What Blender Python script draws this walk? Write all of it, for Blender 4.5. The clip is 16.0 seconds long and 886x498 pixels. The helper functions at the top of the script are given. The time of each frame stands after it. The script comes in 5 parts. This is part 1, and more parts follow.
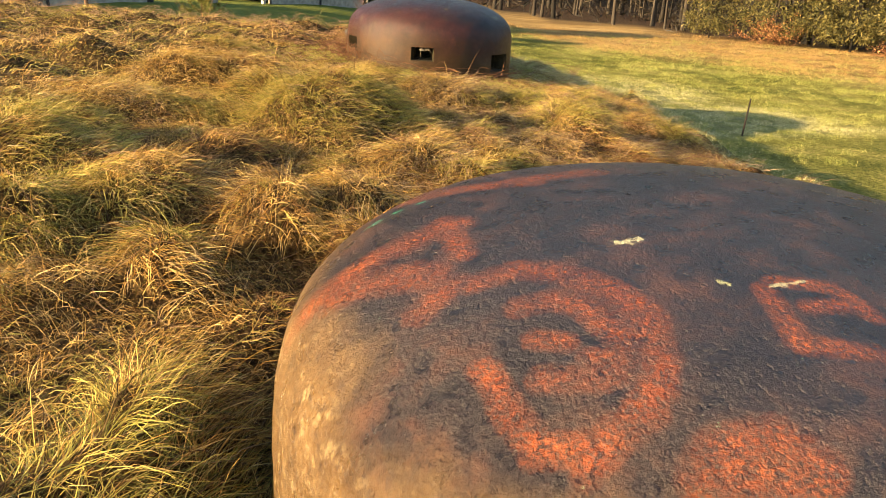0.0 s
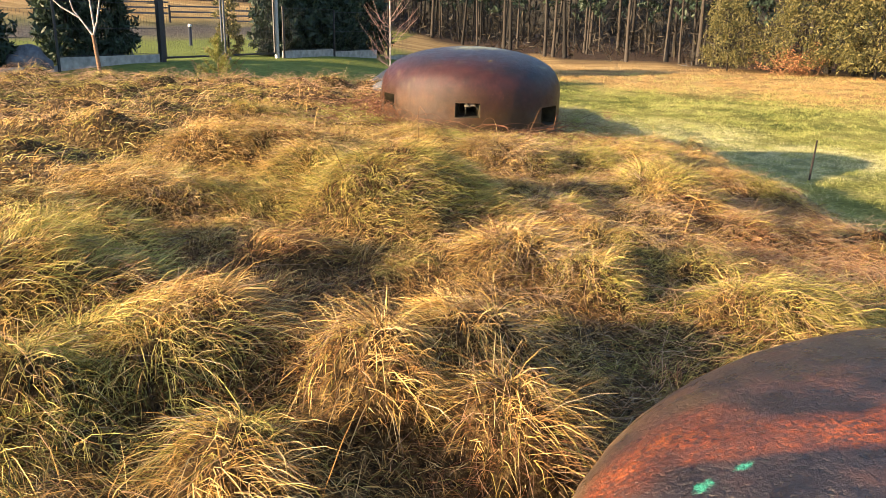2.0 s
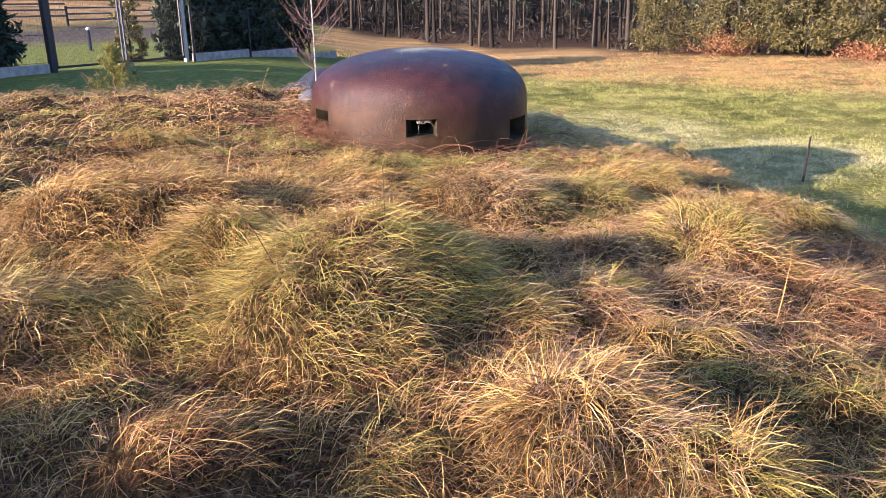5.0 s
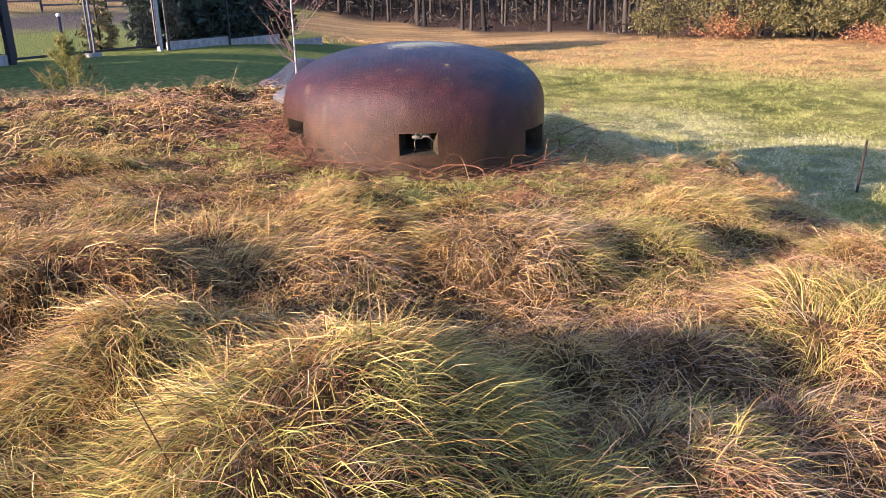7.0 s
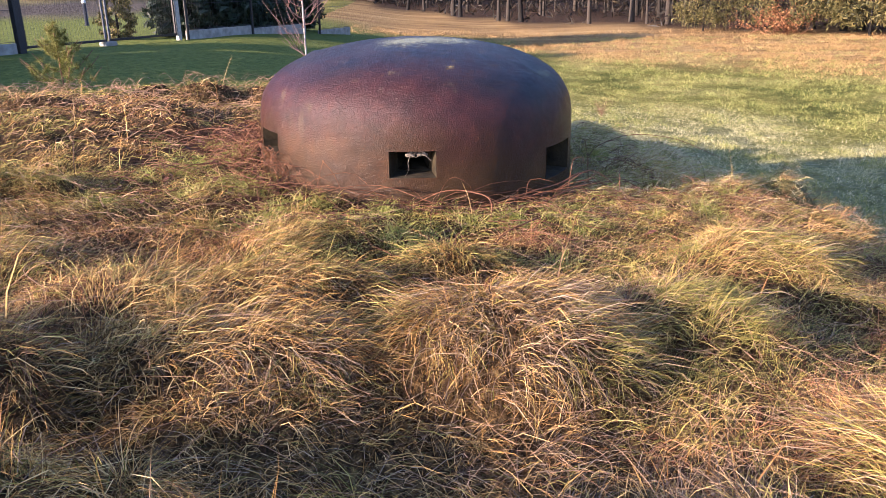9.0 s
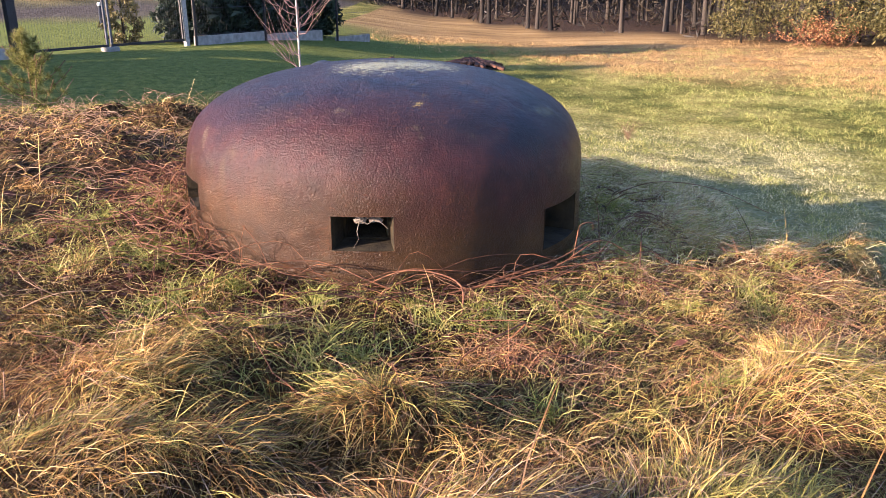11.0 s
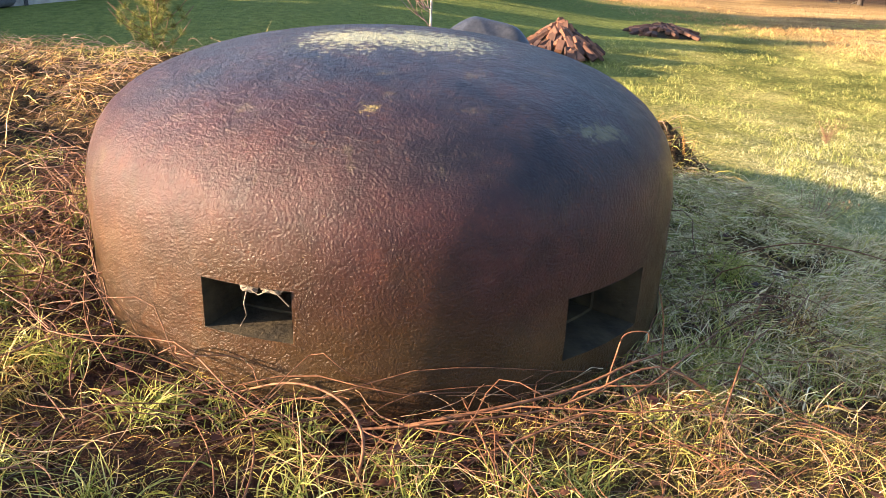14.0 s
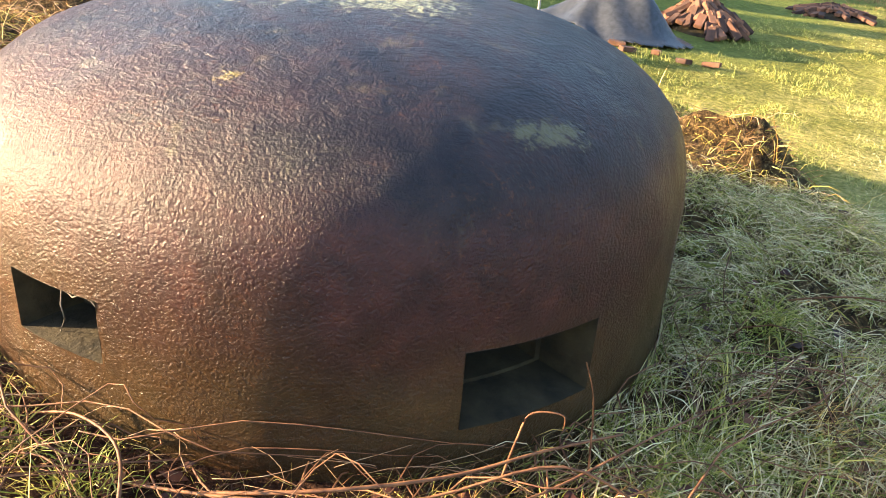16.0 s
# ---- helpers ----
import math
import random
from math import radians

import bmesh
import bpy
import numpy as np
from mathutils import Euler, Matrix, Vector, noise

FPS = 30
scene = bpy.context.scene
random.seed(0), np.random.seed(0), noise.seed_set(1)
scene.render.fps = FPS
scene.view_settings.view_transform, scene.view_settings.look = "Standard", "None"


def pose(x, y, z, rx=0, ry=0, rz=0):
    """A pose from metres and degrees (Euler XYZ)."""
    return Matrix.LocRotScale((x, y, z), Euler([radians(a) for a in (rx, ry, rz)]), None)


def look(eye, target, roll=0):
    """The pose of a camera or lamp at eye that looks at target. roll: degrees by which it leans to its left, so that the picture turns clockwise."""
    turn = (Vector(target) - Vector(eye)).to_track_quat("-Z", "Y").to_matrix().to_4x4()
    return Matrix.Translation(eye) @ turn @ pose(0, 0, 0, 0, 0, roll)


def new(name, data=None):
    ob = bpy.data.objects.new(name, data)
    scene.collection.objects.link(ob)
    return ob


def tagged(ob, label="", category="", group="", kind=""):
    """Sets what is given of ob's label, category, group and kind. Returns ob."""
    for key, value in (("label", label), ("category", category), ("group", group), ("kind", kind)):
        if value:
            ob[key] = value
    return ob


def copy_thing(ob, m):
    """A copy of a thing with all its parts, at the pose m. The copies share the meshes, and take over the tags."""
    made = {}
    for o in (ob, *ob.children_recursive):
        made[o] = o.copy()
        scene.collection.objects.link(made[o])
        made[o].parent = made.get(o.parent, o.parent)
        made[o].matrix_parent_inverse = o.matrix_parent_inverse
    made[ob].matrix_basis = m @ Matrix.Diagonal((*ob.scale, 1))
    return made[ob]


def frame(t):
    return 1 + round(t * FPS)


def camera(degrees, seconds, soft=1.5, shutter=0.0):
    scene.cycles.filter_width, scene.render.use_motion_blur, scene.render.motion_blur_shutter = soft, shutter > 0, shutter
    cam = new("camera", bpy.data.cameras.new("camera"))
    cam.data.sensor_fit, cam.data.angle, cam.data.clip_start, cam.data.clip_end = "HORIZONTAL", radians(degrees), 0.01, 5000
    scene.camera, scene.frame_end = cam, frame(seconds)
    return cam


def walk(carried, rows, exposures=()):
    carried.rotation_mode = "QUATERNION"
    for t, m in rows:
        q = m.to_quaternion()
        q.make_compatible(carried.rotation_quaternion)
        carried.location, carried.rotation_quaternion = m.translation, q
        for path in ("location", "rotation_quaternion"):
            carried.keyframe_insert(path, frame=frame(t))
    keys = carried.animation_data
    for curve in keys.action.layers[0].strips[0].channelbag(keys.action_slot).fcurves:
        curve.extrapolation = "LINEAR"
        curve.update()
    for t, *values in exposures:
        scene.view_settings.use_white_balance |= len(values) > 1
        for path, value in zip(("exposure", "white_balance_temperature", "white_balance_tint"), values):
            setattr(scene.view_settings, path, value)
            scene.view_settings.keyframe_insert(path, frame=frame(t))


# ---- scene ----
cam = camera(59.5, 16.0, soft=0.5)
METRES, EYE, TILT, LEAN, TURN = 10.5, 1.47, 0.0, 0.0, 0.0
ROWS = [
    (0.0, 0.0, 0.0, 0.0, 1.33, -19.81, -3.7),
    (0.5, -0.0195, 0.0176, 0.0045, 1.4, -19.28, -3.11),
    (1.0, -0.0347, 0.0433, 0.0031, 1.58, -18.45, -2.42),
    (1.5, -0.0442, 0.0754, 0.0063, 1.69, -17.44, -1.79),
    (2.0, -0.0536, 0.1054, 0.004, 1.39, -16.85, -1.25),
    (2.5, -0.0664, 0.1409, 0.0049, 0.81, -16.61, -0.94),
    (3.0, -0.0727, 0.1677, 0.0076, -0.15, -16.57, -0.58),
    (3.5, -0.0756, 0.2003, 0.0066, -1.25, -16.78, -0.27),
    (4.0, -0.0806, 0.2297, 0.0095, -2.41, -17.03, 0.09),
    (6.5, -0.0811, 0.4039, 0.0065, -5.92, -18.39, 0.99),
    (7.0, -0.0785, 0.442, 0.0112, -5.27, -18.73, 0.98),
    (7.5, -0.0728, 0.4671, 0.0127, -4.4, -18.96, 0.94),
    (8.0, -0.0597, 0.4989, 0.011, -3.36, -19.12, 1.02),
    (8.5, -0.0487, 0.5247, 0.0112, -2.74, -19.32, 0.93),
    (9.0, -0.0446, 0.5573, 0.0075, -2.46, -19.39, 0.63),
    (11.5, 0.0045, 0.7163, 0.0098, 1.71, -18.97, -0.25),
    (12.0, 0.0148, 0.7435, 0.0111, 4.25, -19.33, -0.52),
    (12.5, 0.0312, 0.7704, 0.0065, 6.97, -19.78, -0.78),
    (13.0, 0.0504, 0.7971, 0.0059, 9.58, -20.47, -1.23),
    (13.5, 0.0591, 0.8227, 0.0015, 12.32, -21.34, -1.67),
    (14.0, 0.0637, 0.8547, 0.0025, 15.24, -22.41, -2.15),
    (14.5, 0.0713, 0.872, 0.0033, 18.26, -23.29, -2.54),
    (15.0, 0.0841, 0.8922, 0.0005, 21.63, -23.75, -2.9),
    (15.5, 0.1001, 0.9137, -0.0009, 24.54, -24.56, -3.42),
    (16.0, 0.1077, 0.9369, -0.0036, 27.3, -25.59, -4.05),
]
EXPOSURES = [(0.0, 1.78, 7000, 9), (1.5, 1.92, 6500, 10), (2.5, 1.98, 5400, 22), (3.5, 1.88, 5000, 30), (9.0, 1.83, 5050, 31), (12.5, 2.16, 5450, 28), (14.5, 2.58, 5950, 17), (16.0, 2.84, 6150, 13)]
walk(cam, [(t, pose(0, 0, EYE, TILT, LEAN, TURN) @ pose(METRES * x, METRES * y, METRES * z, 90 + pitch, roll, yaw)) for t, x, y, z, yaw, pitch, roll in ROWS], EXPOSURES)

# ---- world and sun ----
SUN_AZ, SUN_EL = -154.0, 14.4      # degrees, direction towards the sun
world = bpy.data.worlds.new("world")
scene.world = world
world.use_nodes = True
wn = world.node_tree
sky = wn.nodes.new("ShaderNodeTexSky")
sky.sky_type, sky.sun_disc = "NISHITA", False
sky.sun_elevation, sky.sun_rotation = radians(SUN_EL), radians(90 - SUN_AZ)
sky.air_density, sky.dust_density = 1.0, 1.2
wn.links.new(sky.outputs[0], wn.nodes["Background"].inputs[0])
wn.nodes["Background"].inputs[1].default_value = 0.10
sun_data = bpy.data.lights.new("sun", "SUN")
sun_data.energy, sun_data.angle, sun_data.color = 5.0, radians(1.0), (1.0, 0.715, 0.385)
sun = new("sun", sun_data)
to_sun = Vector((math.cos(radians(SUN_AZ)) * math.cos(radians(SUN_EL)), math.sin(radians(SUN_AZ)) * math.cos(radians(SUN_EL)), math.sin(radians(SUN_EL))))
sun.matrix_world = look(to_sun * 60, (0, 0, 0))


# ---- materials ----
class Nodes:
    """A material's node tree with short calls."""

    def __init__(self, name, rough=0.8, metal=0.0, spec=0.3):
        self.mat = bpy.data.materials.new(name)
        self.mat.use_nodes = True
        self.t = self.mat.node_tree
        self.b = self.t.nodes["Principled BSDF"]
        self.b.inputs["Roughness"].default_value = rough
        self.b.inputs["Metallic"].default_value = metal
        self.b.inputs["Specular IOR Level"].default_value = spec
        self.co = self.t.nodes.new("ShaderNodeTexCoord").outputs["Object"]

    def put(self, socket, v):
        if isinstance(v, bpy.types.NodeSocket):
            self.t.links.new(v, socket)
        elif isinstance(v, (tuple, list)):
            socket.default_value = (*v, 1.0) if len(v) == 3 and len(socket.default_value) == 4 else v
        else:
            socket.default_value = v

    def noise(self, scale, detail=4.0, rough=0.55, co=None, dist=0.0, stretch=None):
        n = self.t.nodes.new("ShaderNodeTexNoise")
        co = co or self.co
        if stretch:
            m = self.t.nodes.new("ShaderNodeMapping")
            m.inputs["Scale"].default_value = stretch
            self.t.links.new(co, m.inputs[0])
            co = m.outputs[0]
        self.t.links.new(co, n.inputs["Vector"])
        n.inputs["Scale"].default_value, n.inputs["Detail"].default_value = scale, detail
        n.inputs["Roughness"].default_value, n.inputs["Distortion"].default_value = rough, dist
        return n.outputs[0]

    def ramp(self, fac, *stops):
        r = self.t.nodes.new("ShaderNodeValToRGB")
        self.t.links.new(fac, r.inputs[0])
        e = r.color_ramp.elements
        while len(e) < len(stops):
            e.new(0.5)
        for el, (p, c) in zip(e, stops):
            el.position, el.color = p, (*c, 1) if not isinstance(c, (int, float)) else (c, c, c, 1)
        return r.outputs[0]

    def math(self, op, a, b=0.0, clamp=False):
        m = self.t.nodes.new("ShaderNodeMath")
        m.operation, m.use_clamp = op, clamp
        self.put(m.inputs[0], a)
        self.put(m.inputs[1], b)
        return m.outputs[0]

    def mix(self, fac, a, b, blend="MIX"):
        m = self.t.nodes.new("ShaderNodeMix")
        m.data_type, m.blend_type = "RGBA", blend
        self.put(m.inputs[0], fac)
        self.put(m.inputs[6], a)
        self.put(m.inputs[7], b)
        return m.outputs[2]

    def attr(self, name):
        a = self.t.nodes.new("ShaderNodeAttribute")
        a.attribute_name = name
        return a.outputs["Fac"]

    def island(self):
        return self.t.nodes.new("ShaderNodeNewGeometry").outputs["Random Per Island"]

    def objrand(self):
        return self.t.nodes.new("ShaderNodeObjectInfo").outputs["Random"]

    def bump(self, height, strength=0.5, distance=0.01):
        n = self.t.nodes.new("ShaderNodeBump")
        n.inputs["Strength"].default_value, n.inputs["Distance"].default_value = strength, distance
        self.t.links.new(height, n.inputs["Height"])
        self.t.links.new(n.outputs[0], self.b.inputs["Normal"])

    def color(self, c):
        self.put(self.b.inputs["Base Color"], c)
        return c

    def thin(self, c, share=0.3):
        """Lets part of the light through, as leaves do."""
        tr = self.t.nodes.new("ShaderNodeBsdfTranslucent")
        self.put(tr.inputs[0], c)
        ms = self.t.nodes.new("ShaderNodeMixShader")
        ms.inputs[0].default_value = share
        out = self.t.nodes["Material Output"]
        self.t.links.new(self.b.outputs[0], ms.inputs[1])
        self.t.links.new(tr.outputs[0], ms.inputs[2])
        self.t.links.new(ms.outputs[0], out.inputs[0])

    def segment(self, a, b, wobble=None):
        """Distance, seen from above, to the stretch from a to b in the object's own plan."""
        co = wobble or self.co
        ab = Vector((b[0] - a[0], b[1] - a[1], 0))
        v = self.t.nodes.new("ShaderNodeVectorMath")
        v.operation = "MULTIPLY_ADD"
        self.t.links.new(co, v.inputs[0])
        v.inputs[1].default_value, v.inputs[2].default_value = (1, 1, 0), (-a[0], -a[1], 0)
        d = self.t.nodes.new("ShaderNodeVectorMath")
        d.operation = "DOT_PRODUCT"
        self.t.links.new(v.outputs[0], d.inputs[0])
        d.inputs[1].default_value = ab / max(ab.length_squared, 1e-6)
        h = self.math("MULTIPLY", d.outputs["Value"], 1.0, True)
        s = self.t.nodes.new("ShaderNodeVectorMath")
        s.operation = "SCALE"
        s.inputs[0].default_value = -ab
        self.t.links.new(h, s.inputs["Scale"])
        w = self.t.nodes.new("ShaderNodeVectorMath")
        w.operation = "ADD"
        self.t.links.new(v.outputs[0], w.inputs[0])
        self.t.links.new(s.outputs[0], w.inputs[1])
        le = self.t.nodes.new("ShaderNodeVectorMath")
        le.operation = "LENGTH"
        self.t.links.new(w.outputs[0], le.inputs[0])
        return le.outputs["Value"]


def plain(name, dark, light, scale=20, rough=0.7, metal=0.0, bump=0.3, spec=0.3, dist=0.004, per_object=False):
    n = Nodes(name, rough, metal, spec)
    f = n.noise(scale, 6)
    if per_object:
        f = n.math("ADD", n.math("MULTIPLY", f, 0.5), n.math("MULTIPLY", n.objrand(), 0.5))
    n.color(n.ramp(f, (0.3, dark), (0.7, light)))
    n.bump(n.noise(scale * 4, 5), bump, dist)
    return n.mat


def blade_mat(name, stops, scale=0.9, share=0.18, rough=0.55, per_island=0.68):
    n = Nodes(name, rough, 0, 0.25)
    rest = 1.0 - per_island
    f = n.math("ADD", n.math("MULTIPLY", n.noise(scale, 3), 0.9 * rest), n.math("MULTIPLY", n.noise(scale * 11, 3), 1.1 * rest))
    f = n.math("SUBTRACT", n.math("ADD", f, n.math("MULTIPLY", n.island(), per_island)), 0.5 * rest)
    n.thin(n.color(n.ramp(f, *stops)), share)
    return n.mat


dry_mat = blade_mat("dry_grass", ((0.22, (0.045, 0.02, 0.008)), (0.43, (0.30, 0.16, 0.04)), (0.61, (0.68, 0.41, 0.10)), (0.86, (0.94, 0.70, 0.29))), 0.9, 0.12)
# pale enough to lift grass that lies in cast shade
frost_lift_mat = blade_mat("frosted_grass", ((0.12, (0.26, 0.26, 0.09)), (0.42, (0.60, 0.56, 0.24)), (0.8, (0.88, 0.81, 0.48))), 1.5)
green_mat = blade_mat("green_grass", ((0.2, (0.05, 0.058, 0.014)), (0.46, (0.30, 0.275, 0.05)), (0.84, (0.72, 0.58, 0.15))))
# weathered straw; its dull colour also paints the slope turned from the sun
weathered_mat = blade_mat("weathered_straw", ((0.15, (0.04, 0.025, 0.016)), (0.42, (0.18, 0.115, 0.062)), (0.65, (0.38, 0.26, 0.15)), (0.88, (0.60, 0.47, 0.30))), 1.2, 0.1)
# straw paled in colour for the cupola's cast shadow
straw_mat = blade_mat("pale_straw", ((0.15, (0.20, 0.14, 0.07)), (0.45, (0.56, 0.43, 0.22)), (0.85, (0.88, 0.73, 0.42))), 1.5, 0.15)
red_mat = blade_mat("russet_stalks", ((0.15, (0.06, 0.022, 0.012)), (0.5, (0.30, 0.125, 0.05)), (0.85, (0.56, 0.32, 0.14))), 2.0, 0.1)
lawn_mat = blade_mat("lawn_grass", ((0.15, (0.10, 0.14, 0.025)), (0.5, (0.33, 0.35, 0.075)), (0.85, (0.60, 0.54, 0.18))), 0.5)
needle_mat = blade_mat("conifer_foliage", ((0.15, (0.014, 0.026, 0.017)), (0.5, (0.036, 0.058, 0.036)), (0.9, (0.075, 0.10, 0.06))), 1.0, 0.15)
olive_mat = blade_mat("young_pine_foliage", ((0.15, (0.035, 0.04, 0.014)), (0.5, (0.11, 0.10, 0.03)), (0.9, (0.25, 0.21, 0.08))), 0.6, 0.2)
field_mat = blade_mat("field_grass", ((0.16, (0.10, 0.055, 0.02)), (0.42, (0.33, 0.20, 0.07)), (0.82, (0.66, 0.46, 0.19))), 0.5, 0.12, per_island=0.45)
tuft_mat = blade_mat("fresh_grass", ((0.15, (0.11, 0.15, 0.025)), (0.5, (0.34, 0.35, 0.06)), (0.9, (0.66, 0.57, 0.19))), 2.0, 0.25)
sapling_mat = blade_mat("pine_sapling_needles", ((0.15, (0.09, 0.10, 0.02)), (0.5, (0.22, 0.225, 0.05)), (0.9, (0.42, 0.38, 0.12))), 2.0, 0.25)
red_twig_mat = plain("bramble_bark", (0.06, 0.024, 0.013), (0.27, 0.125, 0.056), 30, 0.6)
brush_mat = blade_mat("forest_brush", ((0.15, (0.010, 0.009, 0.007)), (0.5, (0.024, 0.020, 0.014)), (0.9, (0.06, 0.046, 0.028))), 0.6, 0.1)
leaf_mat = blade_mat("dead_leaves", ((0.15, (0.04, 0.016, 0.014)), (0.5, (0.10, 0.04, 0.025)), (0.9, (0.20, 0.09, 0.045))), 3.0, 0.1)
bark_mat = plain("pine_bark", (0.016, 0.014, 0.012), (0.058, 0.048, 0.038), 9, 0.9, bump=0.8, dist=0.02, per_object=True)
twig_mat = plain("brown_twigs", (0.10, 0.055, 0.03), (0.30, 0.18, 0.10), 30, 0.75)
birch_mat = plain("birch_bark", (0.20, 0.16, 0.14), (0.55, 0.50, 0.45), 12, 0.6)
purple_twig_mat = plain("birch_twigs", (0.16, 0.09, 0.08), (0.34, 0.22, 0.19), 20, 0.6)
pale_stalk_mat = plain("pale_stalks", (0.22, 0.115, 0.058), (0.60, 0.40, 0.225), 20, 0.6)
concrete_mat = plain("concrete", (0.22, 0.21, 0.19), (0.42, 0.40, 0.36), 6, 0.9, bump=0.4)
fence_mat = plain("black_powder_coat", (0.010, 0.012, 0.016), (0.03, 0.032, 0.038), 40, 0.45, 0.0, 0.1, 0.5)
galv_mat = plain("pale_post", (0.30, 0.30, 0.30), (0.48, 0.48, 0.48), 20, 0.5, 0.4, 0.1)
brick_mat = plain("old_brick", (0.06, 0.034, 0.026), (0.27, 0.13, 0.075), 5, 0.9, bump=0.7, dist=0.01, per_object=True)
tarp_mat = plain("black_plastic_sheet", (0.020, 0.022, 0.026), (0.05, 0.054, 0.062), 14, 0.38, 0.0, 0.5, 0.5, 0.01)
stone_mat = plain("grey_stone", (0.06, 0.065, 0.075), (0.15, 0.155, 0.17), 6, 0.85, bump=0.6, dist=0.01)
web_mat = plain("grey_cobweb", (0.12, 0.10, 0.08), (0.30, 0.26, 0.21), 60, 0.9)
stake_mat = plain("rusty_stake", (0.012, 0.010, 0.009), (0.04, 0.028, 0.022), 40, 0.8)
white_mat = plain("white_lamp_head", (0.7, 0.7, 0.7), (0.85, 0.85, 0.85), 10, 0.4)
# these two are darkened in colour for the shade inside the slits
void_mat = plain("slit_darkness", (0.004, 0.004, 0.004), (0.014, 0.012, 0.010), 12, 0.9)
inner_mat = plain("shaded_recess", (0.014, 0.011, 0.006), (0.055, 0.042, 0.02), 12, 0.95, bump=0.6, dist=0.01)


# streaked near-black colour for the gloom between far trunks
n = Nodes("far_wood_gloom", 1.0, 0, 0.0)
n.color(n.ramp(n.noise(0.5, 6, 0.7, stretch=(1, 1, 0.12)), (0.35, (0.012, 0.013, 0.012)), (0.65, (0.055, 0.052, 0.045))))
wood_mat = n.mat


def iron(name, graffiti):
    """Painted, pitted cast iron: brown flanks, tarred dark crown, lichen, and orange paint where there is graffiti."""
    n = Nodes(name, 0.4, 0.0, 0.38 if graffiti else 0.26)
    sep = n.t.nodes.new("ShaderNodeSeparateXYZ")
    n.t.links.new(n.co, sep.inputs[0])
    x, y, z = sep.outputs
    grit = n.noise(26, 8, 0.7)
    big = n.noise(2.2, 5, 0.6)
    brown = n.ramp(n.noise(5, 8, 0.7), (0.3, (0.075, 0.042, 0.018)), (0.52, (0.145, 0.086, 0.036)), (0.75, (0.24, 0.155, 0.07)))
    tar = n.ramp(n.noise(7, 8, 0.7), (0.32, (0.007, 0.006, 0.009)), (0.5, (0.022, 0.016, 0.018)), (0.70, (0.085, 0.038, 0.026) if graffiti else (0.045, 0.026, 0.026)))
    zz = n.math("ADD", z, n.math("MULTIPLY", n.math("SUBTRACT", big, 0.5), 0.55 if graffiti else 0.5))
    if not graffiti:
        # the dark crown colour begins lower towards +x
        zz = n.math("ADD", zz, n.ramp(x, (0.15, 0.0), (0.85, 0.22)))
        brown = n.ramp(n.noise(5, 8, 0.7), (0.3, (0.018, 0.009, 0.004)), (0.55, (0.050, 0.024, 0.010)), (0.8, (0.10, 0.050, 0.020)))
        rust = n.ramp(n.noise(9, 8, 0.7), (0.3, (0.017, 0.008, 0.009)), (0.6, (0.055, 0.020, 0.018)), (0.85, (0.11, 0.042, 0.026)))
        brown = n.mix(n.ramp(zz, (0.45, 0.0), (0.70, 1.0)), brown, rust)
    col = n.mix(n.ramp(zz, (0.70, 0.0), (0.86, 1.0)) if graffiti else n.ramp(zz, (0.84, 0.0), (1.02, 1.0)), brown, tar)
    col = n.mix(n.ramp(grit, (0.52, 0.0), (0.68, 0.75 if graffiti else 0.4)), col, (0.03, 0.02, 0.02))
    if not graffiti:
        rusty = n.math("MULTIPLY", n.ramp(n.noise(48, 7, 0.75), (0.55, 0.0), (0.63, 0.3)), n.ramp(n.noise(3.5, 4), (0.42, 0.0), (0.60, 1.0)))
        col = n.mix(rusty, col, (0.17, 0.062, 0.024))
        drips = n.math("MULTIPLY", n.ramp(n.noise(9, 5, 0.6, stretch=(1, 1, 0.12)), (0.60, 0.0), (0.70, 0.5)), n.ramp(z, (0.45, 0.0), (0.75, 1.0)))
        col = n.mix(drips, col, (0.13, 0.10, 0.055))
    moss = n.math("MULTIPLY", n.ramp(n.noise(1.7, 5, 0.6), (0.42, 0.05), (0.62, 0.85 if graffiti else 0.5)), n.ramp(z, (0.05, 1.0), (0.40, 0.0)))
    col = n.mix(moss, col, (0.16, 0.15, 0.045) if graffiti else (0.075, 0.058, 0.022))
    if graffiti:
        flake = n.math("MULTIPLY", n.ramp(n.noise(30, 6, 0.7), (0.54, 0.0), (0.64, 0.6)), n.ramp(zz, (0.68, 1.0), (0.80, 0.0)))
        col = n.mix(flake, col, (0.36, 0.27, 0.14))
        wob = n.t.nodes.new("ShaderNodeVectorMath")
        wob.operation = "MULTIPLY_ADD"
        ntex = n.t.nodes.new("ShaderNodeTexNoise")
        n.t.links.new(n.co, ntex.inputs["Vector"])
        ntex.inputs["Scale"].default_value, ntex.inputs["Detail"].default_value = 5.0, 3.0
        n.t.links.new(ntex.outputs["Color"], wob.inputs[0])
        wob.inputs[1].default_value = (0.05, 0.05, 0)
        sub = n.t.nodes.new("ShaderNodeVectorMath")
        sub.operation = "ADD"
        n.t.links.new(n.co, sub.inputs[0])
        sub.inputs[1].default_value = (-0.025, -0.025, 0)
        n.t.links.new(sub.outputs[0], wob.inputs[2])
        co = wob.outputs[0]
        paint = None
